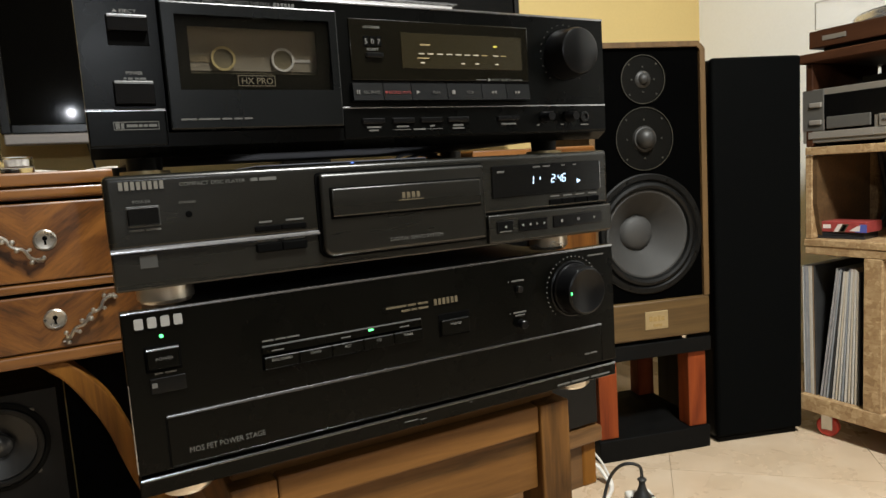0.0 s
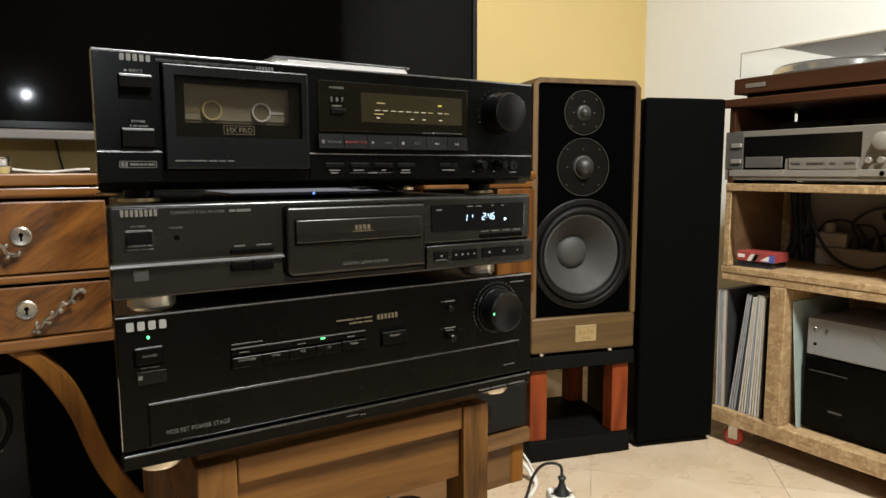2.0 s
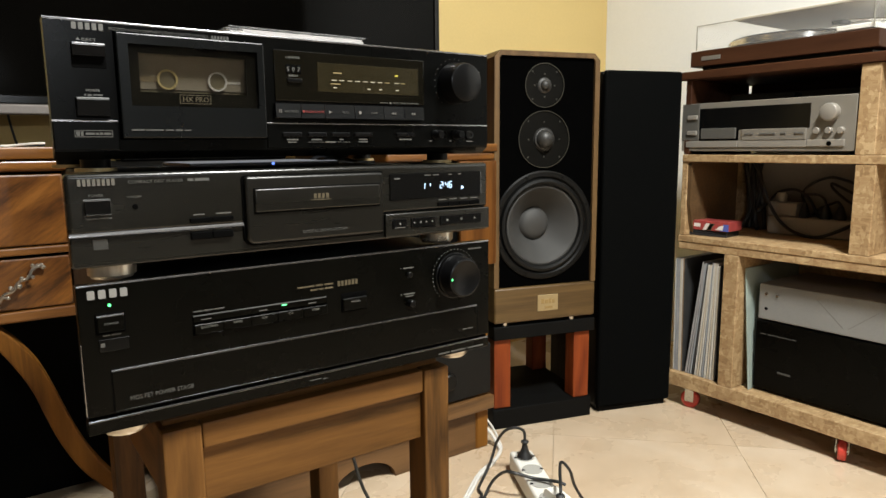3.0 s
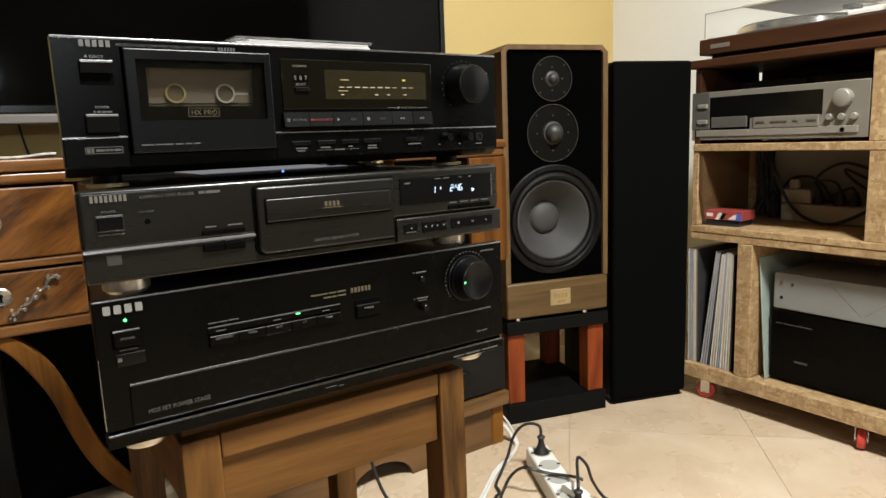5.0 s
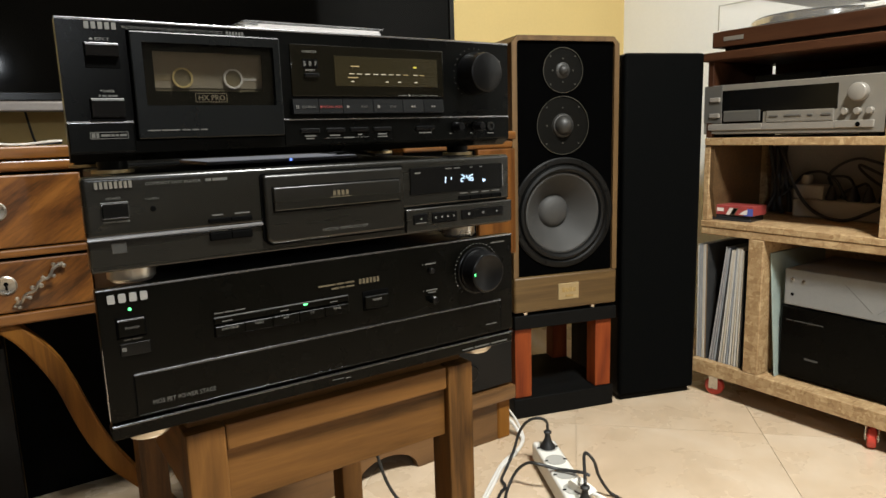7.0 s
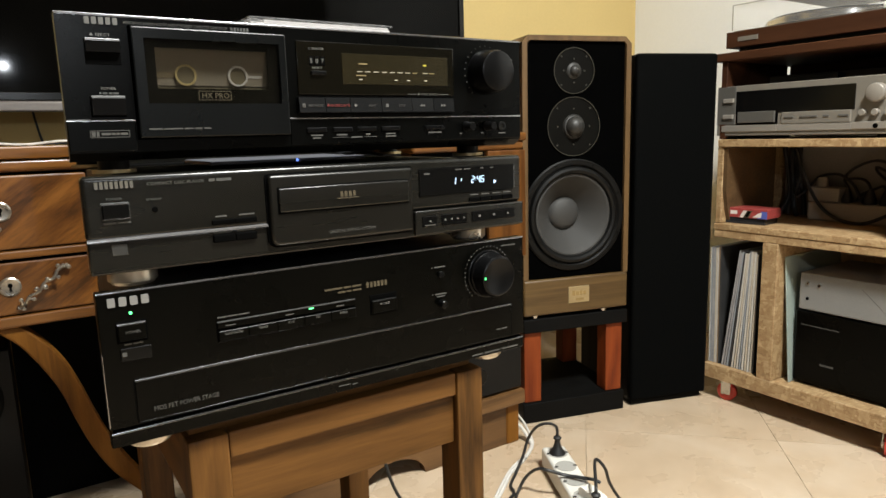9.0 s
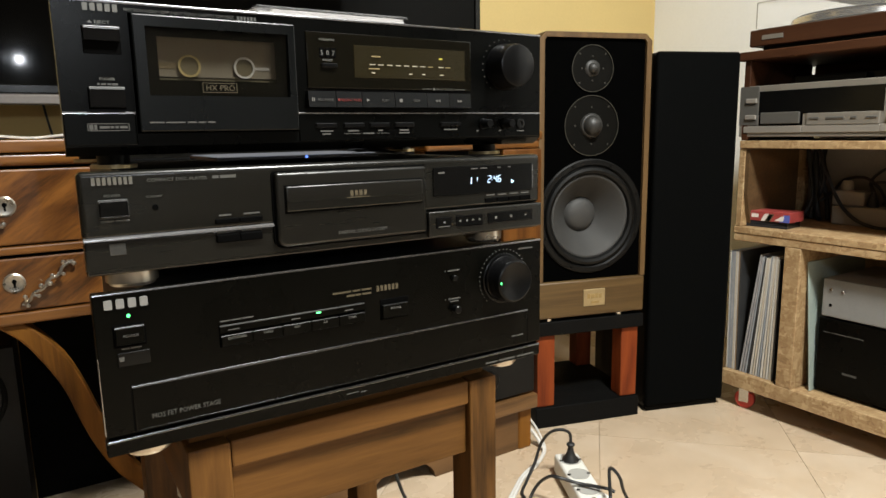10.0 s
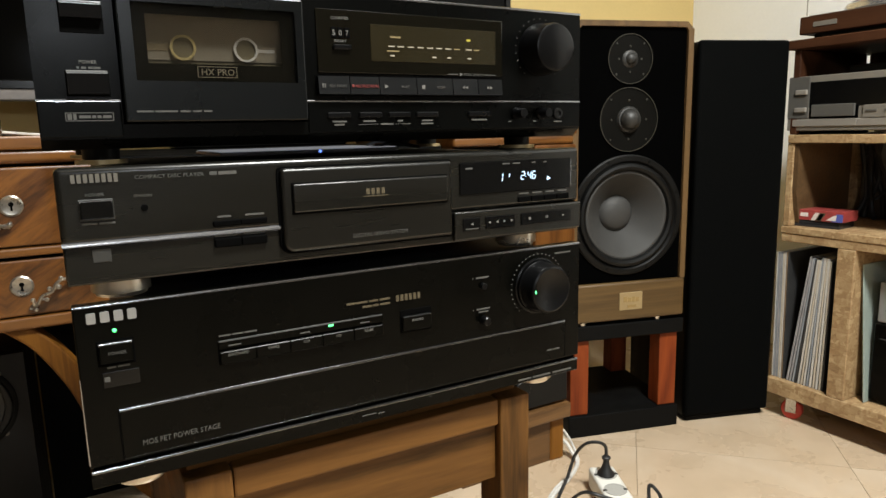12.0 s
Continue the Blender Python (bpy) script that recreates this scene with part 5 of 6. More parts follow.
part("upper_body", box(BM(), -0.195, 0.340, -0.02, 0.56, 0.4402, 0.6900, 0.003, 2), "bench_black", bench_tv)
television()
DT = 0.7217
run = thing("table_runner", (-0.30, 0.60, DT), "dark table runner with a pale scalloped edge, on the dresser", "runner")
bm = BM()
cols = 60
rows_ = [(0.0, 0.0010), (0.010, 0.0042), (0.03, 0.0030), (0.30, 0.0030)]
grid = []
for i in range(cols + 1):
    x = -0.28 + 0.63 * i / cols
    wob = 0.006 * math.sin(i * 0.9) + 0.004 * math.sin(i * 2.3)
    lift = 0.0025 * (1 + math.sin(i * 0.55))
    grid.append([bm.verts.new((x, 0.12 + d + (wob if k == 0 else 0), h + (lift if 0 < k < 3 else 0))) for k, (d, h) in enumerate(rows_)])
for p, q in zip(grid, grid[1:]):
    for k in range(3):
        bm.faces.new((p[k], q[k], q[k + 1], p[k + 1])).smooth = True
bmesh.ops.solidify(bm, geom=bm.faces[:], thickness=0.0012)
part("cloth", bm, "runner", run)
bm = BM()
tube(bm, [(-0.28 + 0.63 * i / 40, 0.118 + 0.004 * math.sin(i * 1.9), 0.0042 + 0.0022 * math.sin(i * 0.83)) for i in range(41)], 0.0022, 6, 3)
part("edging", bm, "lace", run, "pale edging")
glass_cup((-0.0835, 0.665, DT), 0.0215, 0.026, "low clear glass candle holder on the dresser")
glass_cup((-0.1310, 0.690, DT), 0.0290, 0.058, "taller clear glass candle holder on the dresser")
lead = thing("wall_cable", (0.03, WY - 0.004, 0.60), "thin black cable hanging on the wall below the television", "cable")
part("cord", tube(BM(), [(-0.012, 0, 0.30), (-0.008, -0.002, 0.22), (0.004, 0, 0.14), (0.02, 0, 0.08), (0.03, 0, -0.1), (0.03, 0, -0.598)], 0.0025), "black_cable", lead)

# small loudspeaker standing under the dresser
sub = thing("shelf_speaker", (-0.215, 0.66, 0), "black bookshelf loudspeaker standing on the floor under the dresser", "loudspeaker")
part("cabinet", box(BM(), -0.14, 0.142, 0.016, 0.26, 0, 0.404, 0.003, 2), "ash", sub)
part("baffle", round_hole(BM(), -0.140, 0.142, 0.0, 0.404, 0.062, 0.330, 0.050, 0.0, 0.0158), "sub_baffle", sub)
cxs, czs = 0.062, 0.330
drv = part("driver_frame", lathe(BM(), [(0.066, 0), (0.066, 0.003), (0.062, 0.0045), (0.060, 0.0045)], (cxs, 0, czs), "-y", 56), "flange", sub)
part("surround", lathe(BM(), [(0.0605, 0.003), (0.058, 0.0068), (0.054, 0.0078), (0.050, 0.0062), (0.0485, 0.002)], (cxs, 0, czs), "-y", 56), "rubber", drv)
part("cone", lathe(BM(), [(0.0486, 0.002), (0.0195, -0.010)], (cxs, 0, czs), "-y", 48), "sub_cone", drv)
part("dust_cap", lathe(BM(), [(0.0195, -0.010), (0.0170, -0.003), (0.010, 0.0015), (0, 0.003)], (cxs, 0, czs), "-y", 36), "sub_cap", drv)
for g in (45, 135, 225, 315):
    part("screw", lathe(BM(), [(0, 0.002), (0.0035, 0.002), (0.003, 0), (0.0036, 0.0)][:2] + [(0.0035, 0.0), ], (cxs + 0.066 * math.cos(radians(g)), -0.001, czs + 0.066 * math.sin(radians(g))), "-y", 10), "steel_dark", sub)
part("tweeter", lathe(BM(), [(0.05, 0), (0.05, 0.003), (0.02, 0.003), (0.014, 0.006), (0, 0.009)], (0.0, 0, 0.15), "-y", 40), "flange", sub)

# low bench behind the stool with a black unit on it
bench = thing("low_bench", (0.55, 0.57, 0), "low brown wooden bench with an arched apron under the dresser", "bench")
part("board", box(BM(), -0.33, 0.360, -0.004, 0.30, 0.0995, 0.1330, 0.004, 2), "low_wood", bench)
out = [(-0.31, 0.0), (-0.31, 0.099), (0.343, 0.099), (0.343, 0.0), (0.10, 0.0)]
for k in range(13):
    g = math.pi * k / 12
    out.append((0.02 + 0.075 * math.cos(g), 0.048 * math.sin(g)))
part("apron", prism(BM(), out, 0.016, 0.040), "low_wood", bench)
part("end_panel", box(BM(), 0.318, 0.342, 0.041, 0.285, 0, 0.099, 0.002), "low_wood", bench)
part("end_panel", box(BM(), -0.31, -0.286, 0.041, 0.285, 0, 0.099, 0.002), "low_wood", bench)
unit = thing("black_unit", (0.66, 0.575, 0.1332), "black steel hi-fi unit on the low wooden bench", "hi-fi unit")
part("case", box(BM(), -0.20, 0.246, 0.004, 0.24, 0.004, 0.128, 0.003, 2), "unit_black", unit)
part("front", box(BM(), -0.198, 0.244, -0.002, 0.0038, 0.006, 0.126, 0.0015), "unit_black", unit)
part("knob", lathe(BM(), [(0.020, 0), (0.019, 0.012), (0.017, 0.014), (0, 0.014)], (0.118, -0.002, 0.058), "-y", 36), "rubber", unit)
for x in (-0.17, 0.215):
    for y in (0.03, 0.21):
        part("foot", lathe(BM(), [(0, 0), (0.012, 0), (0.012, 0.0042), (0, 0.0042)], (x, y, 0), "z", 16), "rubber", unit)

# ---- loudspeakers ----
def speaker_and_stand():
    A = (0.969, 0.642)
    st = thing("speaker_stand", (*A, 0), "low stand with red posts between two black boards", "speaker stand", turn=-16)
    part("base", box(BM(), 0.0, 0.284, 0, 0.30, 0, 0.052, 0.003, 2), "stand_black", st)
    part("top", box(BM(), 0.001, 0.289, -0.002, 0.30, 0.2345, 0.2695, 0.003, 2), "stand_black", st)
    for x in (0.006, 0.234):
        for y in (0.008, 0.245):
            part("post", box(BM(), x, x + 0.046, y, y + 0.046, 0.0522, 0.2343, 0.003, 2), "red_wood", st, "red stained wooden post")
    for x in (0.035, 0.225):
        part("pad", lathe(BM(), [(0, 0), (0.011, 0), (0.011, 0.008), (0, 0.008)], (x, 0.014, 0.2696), "z", 20), "steel", st, "small steel pad")
        part("pad", lathe(BM(), [(0, 0), (0.011, 0), (0.011, 0.008), (0, 0.008)], (x, 0.27, 0.2696), "z", 20), "steel", st)
    Z = 0.2778
    sp = thing("loudspeaker", (*A, Z), "three-way loudspeaker in a walnut case with a black front", "loudspeaker", turn=-16)
    W, H, D = 0.285, 0.661, 0.30
    e = 0.013
    bm = BM()
    prism(bm, [(0, 0), (0, H - 0.016), (0.016, H), (W - 0.016, H), (W, H - 0.016), (W, 0)], 0.076, D)
    part("case", bm, "oak_case", sp)
    rim = BM()
    prism(rim, [(0, 0.0895), (0, H - 0.016), (e, H - 0.018), (e, 0.0895)], -0.004, 0.0758)
    prism(rim, [(W, 0.0895), (W, H - 0.016), (W - e, H - 0.018), (W - e, 0.0895)], -0.004, 0.0758)
    prism(rim, [(0, H - 0.016), (0.016, H), (W - 0.016, H), (W, H - 0.016), (W - e, H - 0.018), (W - e - 0.006, H - 0.0115), (e + 0.006, H - 0.0115), (e, H - 0.018)], -0.004, 0.0758)
    part("front_frame", rim, "oak_case", sp)
    pn = part("lower_panel", box(BM(), 0.0, W, -0.0060, 0.0758, 0.0, 0.0893, 0.006, 4), "oak_panel", sp)
    bd = part("badge", box(BM(), 0.1180, 0.1755, -0.0078, -0.0058, 0.024, 0.0655, 0.0008), "brass", pn, "pale brass badge")
    bm = BM()
    for x0, x1, z0, z1 in ((0.128, 0.136, 0.043, 0.055), (0.138, 0.147, 0.043, 0.053), (0.149, 0.156, 0.043, 0.055), (0.158, 0.166, 0.043, 0.053), (0.138, 0.160, 0.030, 0.036)):
        box(bm, x0, x1, -0.0082, -0.0077, z0, z1)
    part("badge_print", bm, "badge_print", bd)
    part("baffle", round_hole(BM(), e + 0.0003, W - e - 0.0003, 0.0895, H - 0.0117, 0.1360, 0.5190 - Z, 0.118, 0.0035, 0.0138, 72), "foam", sp, "black felt front")

    def driver(name, x, z, r, prof_dome, dots):
        f = part(name, lathe(BM(), [(0, 0.001), (r - 0.0022, 0.001), (r - 0.0018, 0.0026), (r, 0.0026), (r, 0)], (x, 0.0036, z), "-y", 64), "flange", sp)
        part("trim_ring", lathe(BM(), [(r - 0.0016, 0.0026), (r - 0.0016, 0.0034), (r, 0.0034), (r, 0.0026)], (x, 0.0036, z), "-y", 64), "ring_grey", f)
        dome = part("dome", lathe(BM(), prof_dome, (x, 0.0036, z), "-y", 40), "dome", f)
        for rr, start, n in dots:
            for k in range(n):
                g = radians(start + 360 / n * k)
                part("screw", lathe(BM(), [(0, 0.0026), (0.0018, 0.0026), (0.0024, 0.001)], (x + rr * math.cos(g), 0.0036, z + rr * math.sin(g)), "-y", 10), "steel_dark", f)
        return f
    driver("tweeter", 0.1350, 0.8600 - Z, 0.0530, [(0.019, 0.001), (0.0165, 0.004), (0.0125, 0.005), (0.0115, 0.009), (0.006, 0.0135), (0, 0.015)], ((0.027, 0, 4), (0.046, 45, 4)))
    driver("midrange", 0.1350, 0.7310 - Z, 0.0695, [(0.029, 0.001), (0.0265, 0.006), (0.0235, 0.007), (0.0225, 0.012), (0.016, 0.0215), (0.008, 0.0255), (0, 0.027)], ((0.042, 0, 4), (0.061, 45, 4)))
    wx, wz, R = 0.1360, 0.5190 - Z, 0.1360
    wf = part("woofer", lathe(BM(), [(R, 0), (R, 0.004), (R - 0.003, 0.0065), (R - 0.013, 0.0065), (R - 0.016, 0.003), (R - 0.018, 0.001)], (wx, 0.0036, wz), "-y", 80), "rubber", sp, "large round bass driver")
    part("surround", lathe(BM(), [(R - 0.0175, 0.001), (R - 0.021, 0.0075), (R - 0.027, 0.0095), (R - 0.033, 0.0070), (R - 0.0365, 0.0005)], (wx, 0.0036, wz), "-y", 80), "rubber", wf, "black rubber surround")
    part("inner_ring", lathe(BM(), [(R - 0.0365, 0.0005), (R - 0.040, 0.0015), (R - 0.043, 0.000)], (wx, 0.0036, wz), "-y", 80), "cone", wf)
    cone = [(R - 0.043 - (R - 0.043 - 0.0415) * k / 8, 0.0 - 0.052 * (k / 8) ** 1.08) for k in range(9)]
    part("cone", lathe(BM(), cone, (wx, 0.0036, wz), "-y", 80), "cone", wf, "grey paper cone")
    part("dust_cap", lathe(BM(), [(0.0416, -0.0520), (0.038, -0.0455), (0.030, -0.0400), (0.017, -0.0365), (0, -0.0350)], (wx, 0.0036, wz), "-y", 56), "cap", wf, "grey dust cap")
    for k in range(8):
        g = radians(22.5 + 45 * k)
        part("screw", lathe(BM(), [(0, 0.0012), (0.0026, 0.0010), (0.0030, 0)], (wx + (R - 0.008) * math.cos(g), -0.0029, wz + (R - 0.008) * math.sin(g)), "-y", 10), "flange", wf)
    return sp


speaker_and_stand()
tw = thing("tower_speaker", (1.262, 0.557, 0), "tall black tower loudspeaker with its cloth front on", "loudspeaker", turn=-19)
part("cabinet", box(BM(), 0.002, 0.221, 0.020, 0.30, 0.0125, 0.9000, 0.004, 2), "ash", tw)
part("grille", box(BM(), 0.0, 0.223, 0.0, 0.0195, 0.016, 0.9015, 0.007, 3), "grille", tw, "black cloth grille")
part("plinth", box(BM(), 0.008, 0.215, 0.012, 0.29, 0.0, 0.0124, 0.002), "stand_black", tw)
part("top_pin", box(BM(), 0.190, 0.198, 0.05, 0.058, 0.9000, 0.9035, 0.001), "rubber", tw)


# ---- shelf of pressed board on casters ----
FX, BXK = 1.475, 1.775
YL, YR = 0.482, -0.62
shelf = thing("rolling_shelf", (1.62, -0.07, 0), "rolling shelf of pressed strand board with a veneered top", "shelf")


def sh(name, d, mt="osb", bev=0.0015, label="", parent=None):
    return part(name, box(BM(), d[0] - 1.62, d[1] - 1.62, d[2] + 0.07, d[3] + 0.07, d[4], d[5], bev), mt, parent or shelf, label)


sh("bottom_board", (FX, BXK, YR, 0.4935, 0.059, 0.097))
sh("middle_board", (FX, BXK, YR, YL, 0.4605, 0.4765))
sh("middle_board", (FX + 0.002, BXK, YR, YL - 0.002, 0.4410, 0.4600))
sh("upper_board", (FX, BXK, YR, YL - 0.004, 0.6705, 0.6890))
sh("top_board", (FX - 0.004, BXK + 0.02, YR, 0.490, 0.8780, 0.8990), "cherry", 0.002, "brown veneered top board")
sh("side_panel", (FX + 0.004, BXK, 0.4640, 0.4800, 0.4770, 0.6700))
sh("side_panel", (FX + 0.004, BXK - 0.030, 0.4620, 0.4780, 0.6895, 0.8775), "cherry", 0.0015, "brown veneered side panel")
sh("side_panel", (FX + 0.004, BXK, YR, YR + 0.018, 0.0975, 0.4405))
sh("side_panel", (FX + 0.004, BXK, YR, YR + 0.018, 0.4770, 0.6700))
sh("side_panel", (FX + 0.004, BXK, YR, YR + 0.018, 0.6895, 0.8775))
sh("divider", (FX + 0.001, BXK, 0.3060, 0.3450, 0.0975, 0.4405))
sh("divider", (FX + 0.001, BXK, 0.0150, 0.0560, 0.4770, 0.6700))
sh("divider", (FX + 0.001, BXK, 0.0200, 0.0590, 0.6895, 0.8775))
sh("divider", (FX + 0.001, BXK, -0.3500, -0.3100, 0.0975, 0.4405))
sh("back_panel", (BXK - 0.012, BXK, YR + 0.019, 0.3055, 0.0975, 0.4405))
# Added panel behind this bay and the next: wall shade put into grey.
sh("back_panel", (BXK - 0.008, BXK - 0.001, YR + 0.019, 0.4635, 0.4770, 0.6700), "wall_shade", 0.0005, "thin grey panel standing in for the shaded wall")
sh("back_rail", (BXK - 0.020, BXK - 0.002, YR + 0.019, 0.4615, 0.8525, 0.8775), "cherry", 0.001)
sh("back_panel", (BXK - 0.008, BXK - 0.001, YR + 0.019, 0.4430, 0.6895, 0.8523), "wall_shade", 0.0005)
sh("back_panel", (BXK - 0.012, BXK, 0.3455, 0.492, 0.0975, 0.4405))


def caster(x, y, red):
    c = part("caster", box(BM(), x - 1.62 - 0.019, x - 1.62 + 0.019, y + 0.07 - 0.016, y + 0.07 + 0.016, 0.0555, 0.0588, 0.0005), "steel", shelf, "small caster")
    bm = lathe(BM(), [(0, -0.009), (0.021, -0.009), (0.0245, -0.006), (0.0245, 0.006), (0.021, 0.009), (0, 0.009)], (0, 0, 0), "x", 28)
    turn = Matrix.Rotation(radians(-67 if red else 15), 4, "Z")
    for v in bm.verts:
        v.co = turn @ v.co + Vector((x - 1.62, y + 0.07, 0.0246))
    part("wheel", bm, "red_wheel", c, "red plastic wheel")
    bm = BM()
    for s in (-1, 1):
        box(bm, s * 0.0125 - 0.001, s * 0.0125 + 0.001, -0.012, 0.012, 0.018, 0.0556, 0.0005)
    lathe(bm, [(0.006, -0.0145), (0.006, 0.0145)], (0, 0, 0.0246), "x", 12)
    for v in bm.verts:
        v.co = turn @ v.co + Vector((x - 1.62, y + 0.07, 0))
    part("fork", bm, "steel", c)


for x, y, red in ((1.505, 0.440, False), (1.505, 0.046, True), (1.74, 0.44, False), (1.74, 0.06, True), (1.512, -0.56, True), (1.74, -0.56, True)):
    caster(x, y, red)

# ---- turntable ----
tt = thing("turntable", (1.66, 0.262, 0.8992), "brown wooden turntable with a clear dust cover, on the shelf", "turntable")
x0, x1, y0, y1 = 1.500 - 1.66, 0.17, -0.222, 0.222
for x in (x0 + 0.04, x1 - 0.04):
    for y in (-0.17, 0.17):
        part("foot", lathe(BM(), [(0, 0), (0.020, 0), (0.022, 0.013), (0, 0.013)], (x, y, 0), "z", 24), "rubber", tt)
part("bottom_pan", box(BM(), x0 + 0.022, x1 - 0.02, y0 + 0.02, y1 - 0.022, 0.0022, 0.0131, 0.001), "rubber", tt)
part("plinth", box(BM(), x0, x1, y0, y1, 0.0132, 0.0515, 0.002, 2), "cherry", tt, "brown veneered plinth")
part("deck_plate", box(BM(), x0 + 0.012, x1 - 0.012, y0 + 0.012, y1 - 0.012, 0.0516, 0.0545, 0.001), "silver_lo", tt)
part("nameplate", box(BM(), x0 - 0.0012, x0, 0.137, 0.190, 0.0270, 0.0375, 0.0004), "silver", tt, "small silver nameplate")
part("platter", lathe(BM(), [(0, 0), (0.150, 0), (0.153, 0.003), (0.153, 0.015), (0.150, 0.018), (0.146, 0.0185), (0, 0.0185)], (0.010, 0.045, 0.0560), "z", 72), "steel", tt, "shiny metal platter")
part("mat", lathe(BM(), [(0, 0), (0.145, 0), (0.145, 0.003), (0, 0.003)], (0.010, 0.045, 0.0746), "z", 64), "rubber", tt)
arm = part("tonearm", tube(BM(), [(0.12, -0.175, 0.092), (0.03, -0.168, 0.092), (-0.05, -0.150, 0.088), (-0.09, -0.120, 0.084)], 0.0042), "steel", tt)
part("pivot", lathe(BM(), [(0.026, 0), (0.026, 0.01), (0.014, 0.012), (0.014, 0.045), (0, 0.047)], (0.10, -0.175, 0.0546), "z", 28), "silver_lo", arm)
part("headshell", box(BM(), -0.125, -0.085, -0.132, -0.108, 0.076, 0.084, 0.001), "gloss_black", arm)
part("control_plate", box(BM(), -0.150, 0.02, -0.206, -0.130, 0.0546, 0.0660, 0.002), "white_plastic", tt, "pale control plate")
cov = BM()
t_, cx0, cx1, cy0, cy1, cz = 0.003, x0 + 0.004, x1 - 0.004, y0 + 0.012, y1 - 0.012, 0.112
shell = []
for d, top in ((0.0, cz + 0.003), (t_, cz)):
    shell.append([[cov.verts.new((xx, yy, zz)) for xx, yy in ((cx0 + d, cy0 + d), (cx1 - d, cy0 + d), (cx1 - d, cy1 - d), (cx0 + d, cy1 - d))] for zz in (0.0548, top)])
(olo, ohi), (ilo, ihi) = shell
cov.faces.new(ohi)
cov.faces.new(ihi[::-1])
for i in range(4):
    j = (i + 1) % 4
    cov.faces.new((olo[i], olo[j], ohi[j], ohi[i]))
    cov.faces.new((ilo[j], ilo[i], ihi[i], ihi[j]))
    cov.faces.new((olo[j], olo[i], ilo[i], ilo[j]))
dust = part("dust_cover", cov, "cover", tt, "clear acrylic dust cover")
edge = BM()
for y in (cy0, cy1 - 0.0025):
    box(edge, cx0 - 0.0008, cx0 + 0.0008, y, y + 0.0025, 0.0548, cz + 0.003)
box(edge, cx0 - 0.0008, cx0 + 0.0008, cy0 + 0.0026, cy1 - 0.0026, cz + 0.0010, cz + 0.0034)
part("cover_edge", edge, "cover_edge", dust)
lid_top = 0.8992 + cz + 0.0036
flat_sleeve = thing("record_sleeve", (1.512, 0.067, lid_top), "cream record sleeve lying flat on the turntable's dust cover", "record")
part("sleeve", box(BM(), 0, 0.311, 0, 0.311, 0, 0.0042, 0.0012), "lp_cream", flat_sleeve)

# ---- receiver; its front looks along -x, built facing -y and turned ----
rc = thing("receiver", (1.480, 0.486, 0.6892), "silver stereo receiver with dark display, on the board shelf", "receiver", turn=-90)
Zr = 0.6892
part("case", box(BM(), 0.004, 0.420, 0.0125, 0.262, 0.008, 0.1285, 0.003), "silver_lo", rc)
part("faceplate", box(BM(), 0, 0.424, 0, 0.012, 0.0085, 0.1290, 0.002, 2), "silver", rc)
bx("left_cheek", "silver_lo", rc, (0.0, 0.050, -0.0015, 0.002, 0.036, 0.128), 0.001)
bx("display", "gloss_black", rc, (0.0505, 0.3280, -0.0012, 0.003, 0.0605, 0.1150), 0.0006, "dark glass display")
bx("cassette_lid", "silver_lo", rc, (0.0580, 0.1530, -0.0050, 0.003, 0.0390, 0.0655), 0.0012)
bx("lid_gap", "slot", rc, (0.0520, 0.1590, -0.0008, 0.003, 0.0350, 0.0604), 0)
bx("key_panel", "silver", rc, (0.1690, 0.3220, -0.0038, 0.003, 0.0345, 0.0610), 0.0012)
for x0_, x1_ in ((0.176, 0.198), (0.213, 0.252), (0.265, 0.277), (0.296, 0.318)):
    bx("key", "silver_lo", rc, (x0_, x1_, -0.0058, 0.0, 0.0470, 0.0515), 0.0008)
bx("lower_bar", "silver_pale", rc, (0.014, 0.158, -0.0030, 0.002, 0.0180, 0.0335), 0.001)
bx("lower_bar", "silver_pale", rc, (0.1585, 0.324, -0.0030, 0.002, 0.0180, 0.0335), 0.001)
bx("socket_panel", "silver_pale", rc, (0.3245, 0.404, -0.0040, 0.002, 0.0190, 0.0345), 0.001)
part("headphone_socket", lathe(BM(), [(0.005, 0), (0.005, 0.001), (0, 0.001)], (0.373, -0.004, 0.0255), "-y", 20), "slot", rc)
part("volume_knob", lathe(BM(), [(0.0195, 0), (0.0195, 0.012), (0.0180, 0.016), (0.0165, 0.017), (0, 0.0165)], (0.3720, 0, 0.0930), "-y", 44), "silver_pale", rc, "round silver volume knob")
for x in (0.346, 0.371, 0.396):
    part("tone_knob", lathe(BM(), [(0.0072, 0), (0.0072, 0.009), (0.006, 0.0105), (0, 0.0105)], (x, 0, 0.0535), "-y", 24), "silver_pale", rc)
for z in (0.094, 0.055):
    bx("button", "silver_pale", rc, (0.018, 0.046, -0.0060, 0.0, z - 0.0055, z + 0.0055), 0.0015)
for x in (0.03, 0.39):
    for y in (0.03, 0.23):
        part("foot", box(BM(), x - 0.02, x + 0.02, y - 0.018, y + 0.018, 0, 0.0080, 0.001), "rubber", rc)
rem = thing("remote_control", (1.545, 0.30, 0.8179), "black remote control lying on the receiver", "remote control", turn=8)
part("body", box(BM(), -0.025, 0.025, -0.075, 0.075, 0, 0.018, 0.004, 2), "rubber", rem)
for i in range(4):
    part("button", box(BM(), -0.015, 0.015, -0.06 + i * 0.03, -0.045 + i * 0.03, 0.0181, 0.0195, 0.0005), "gloss_black", rem)

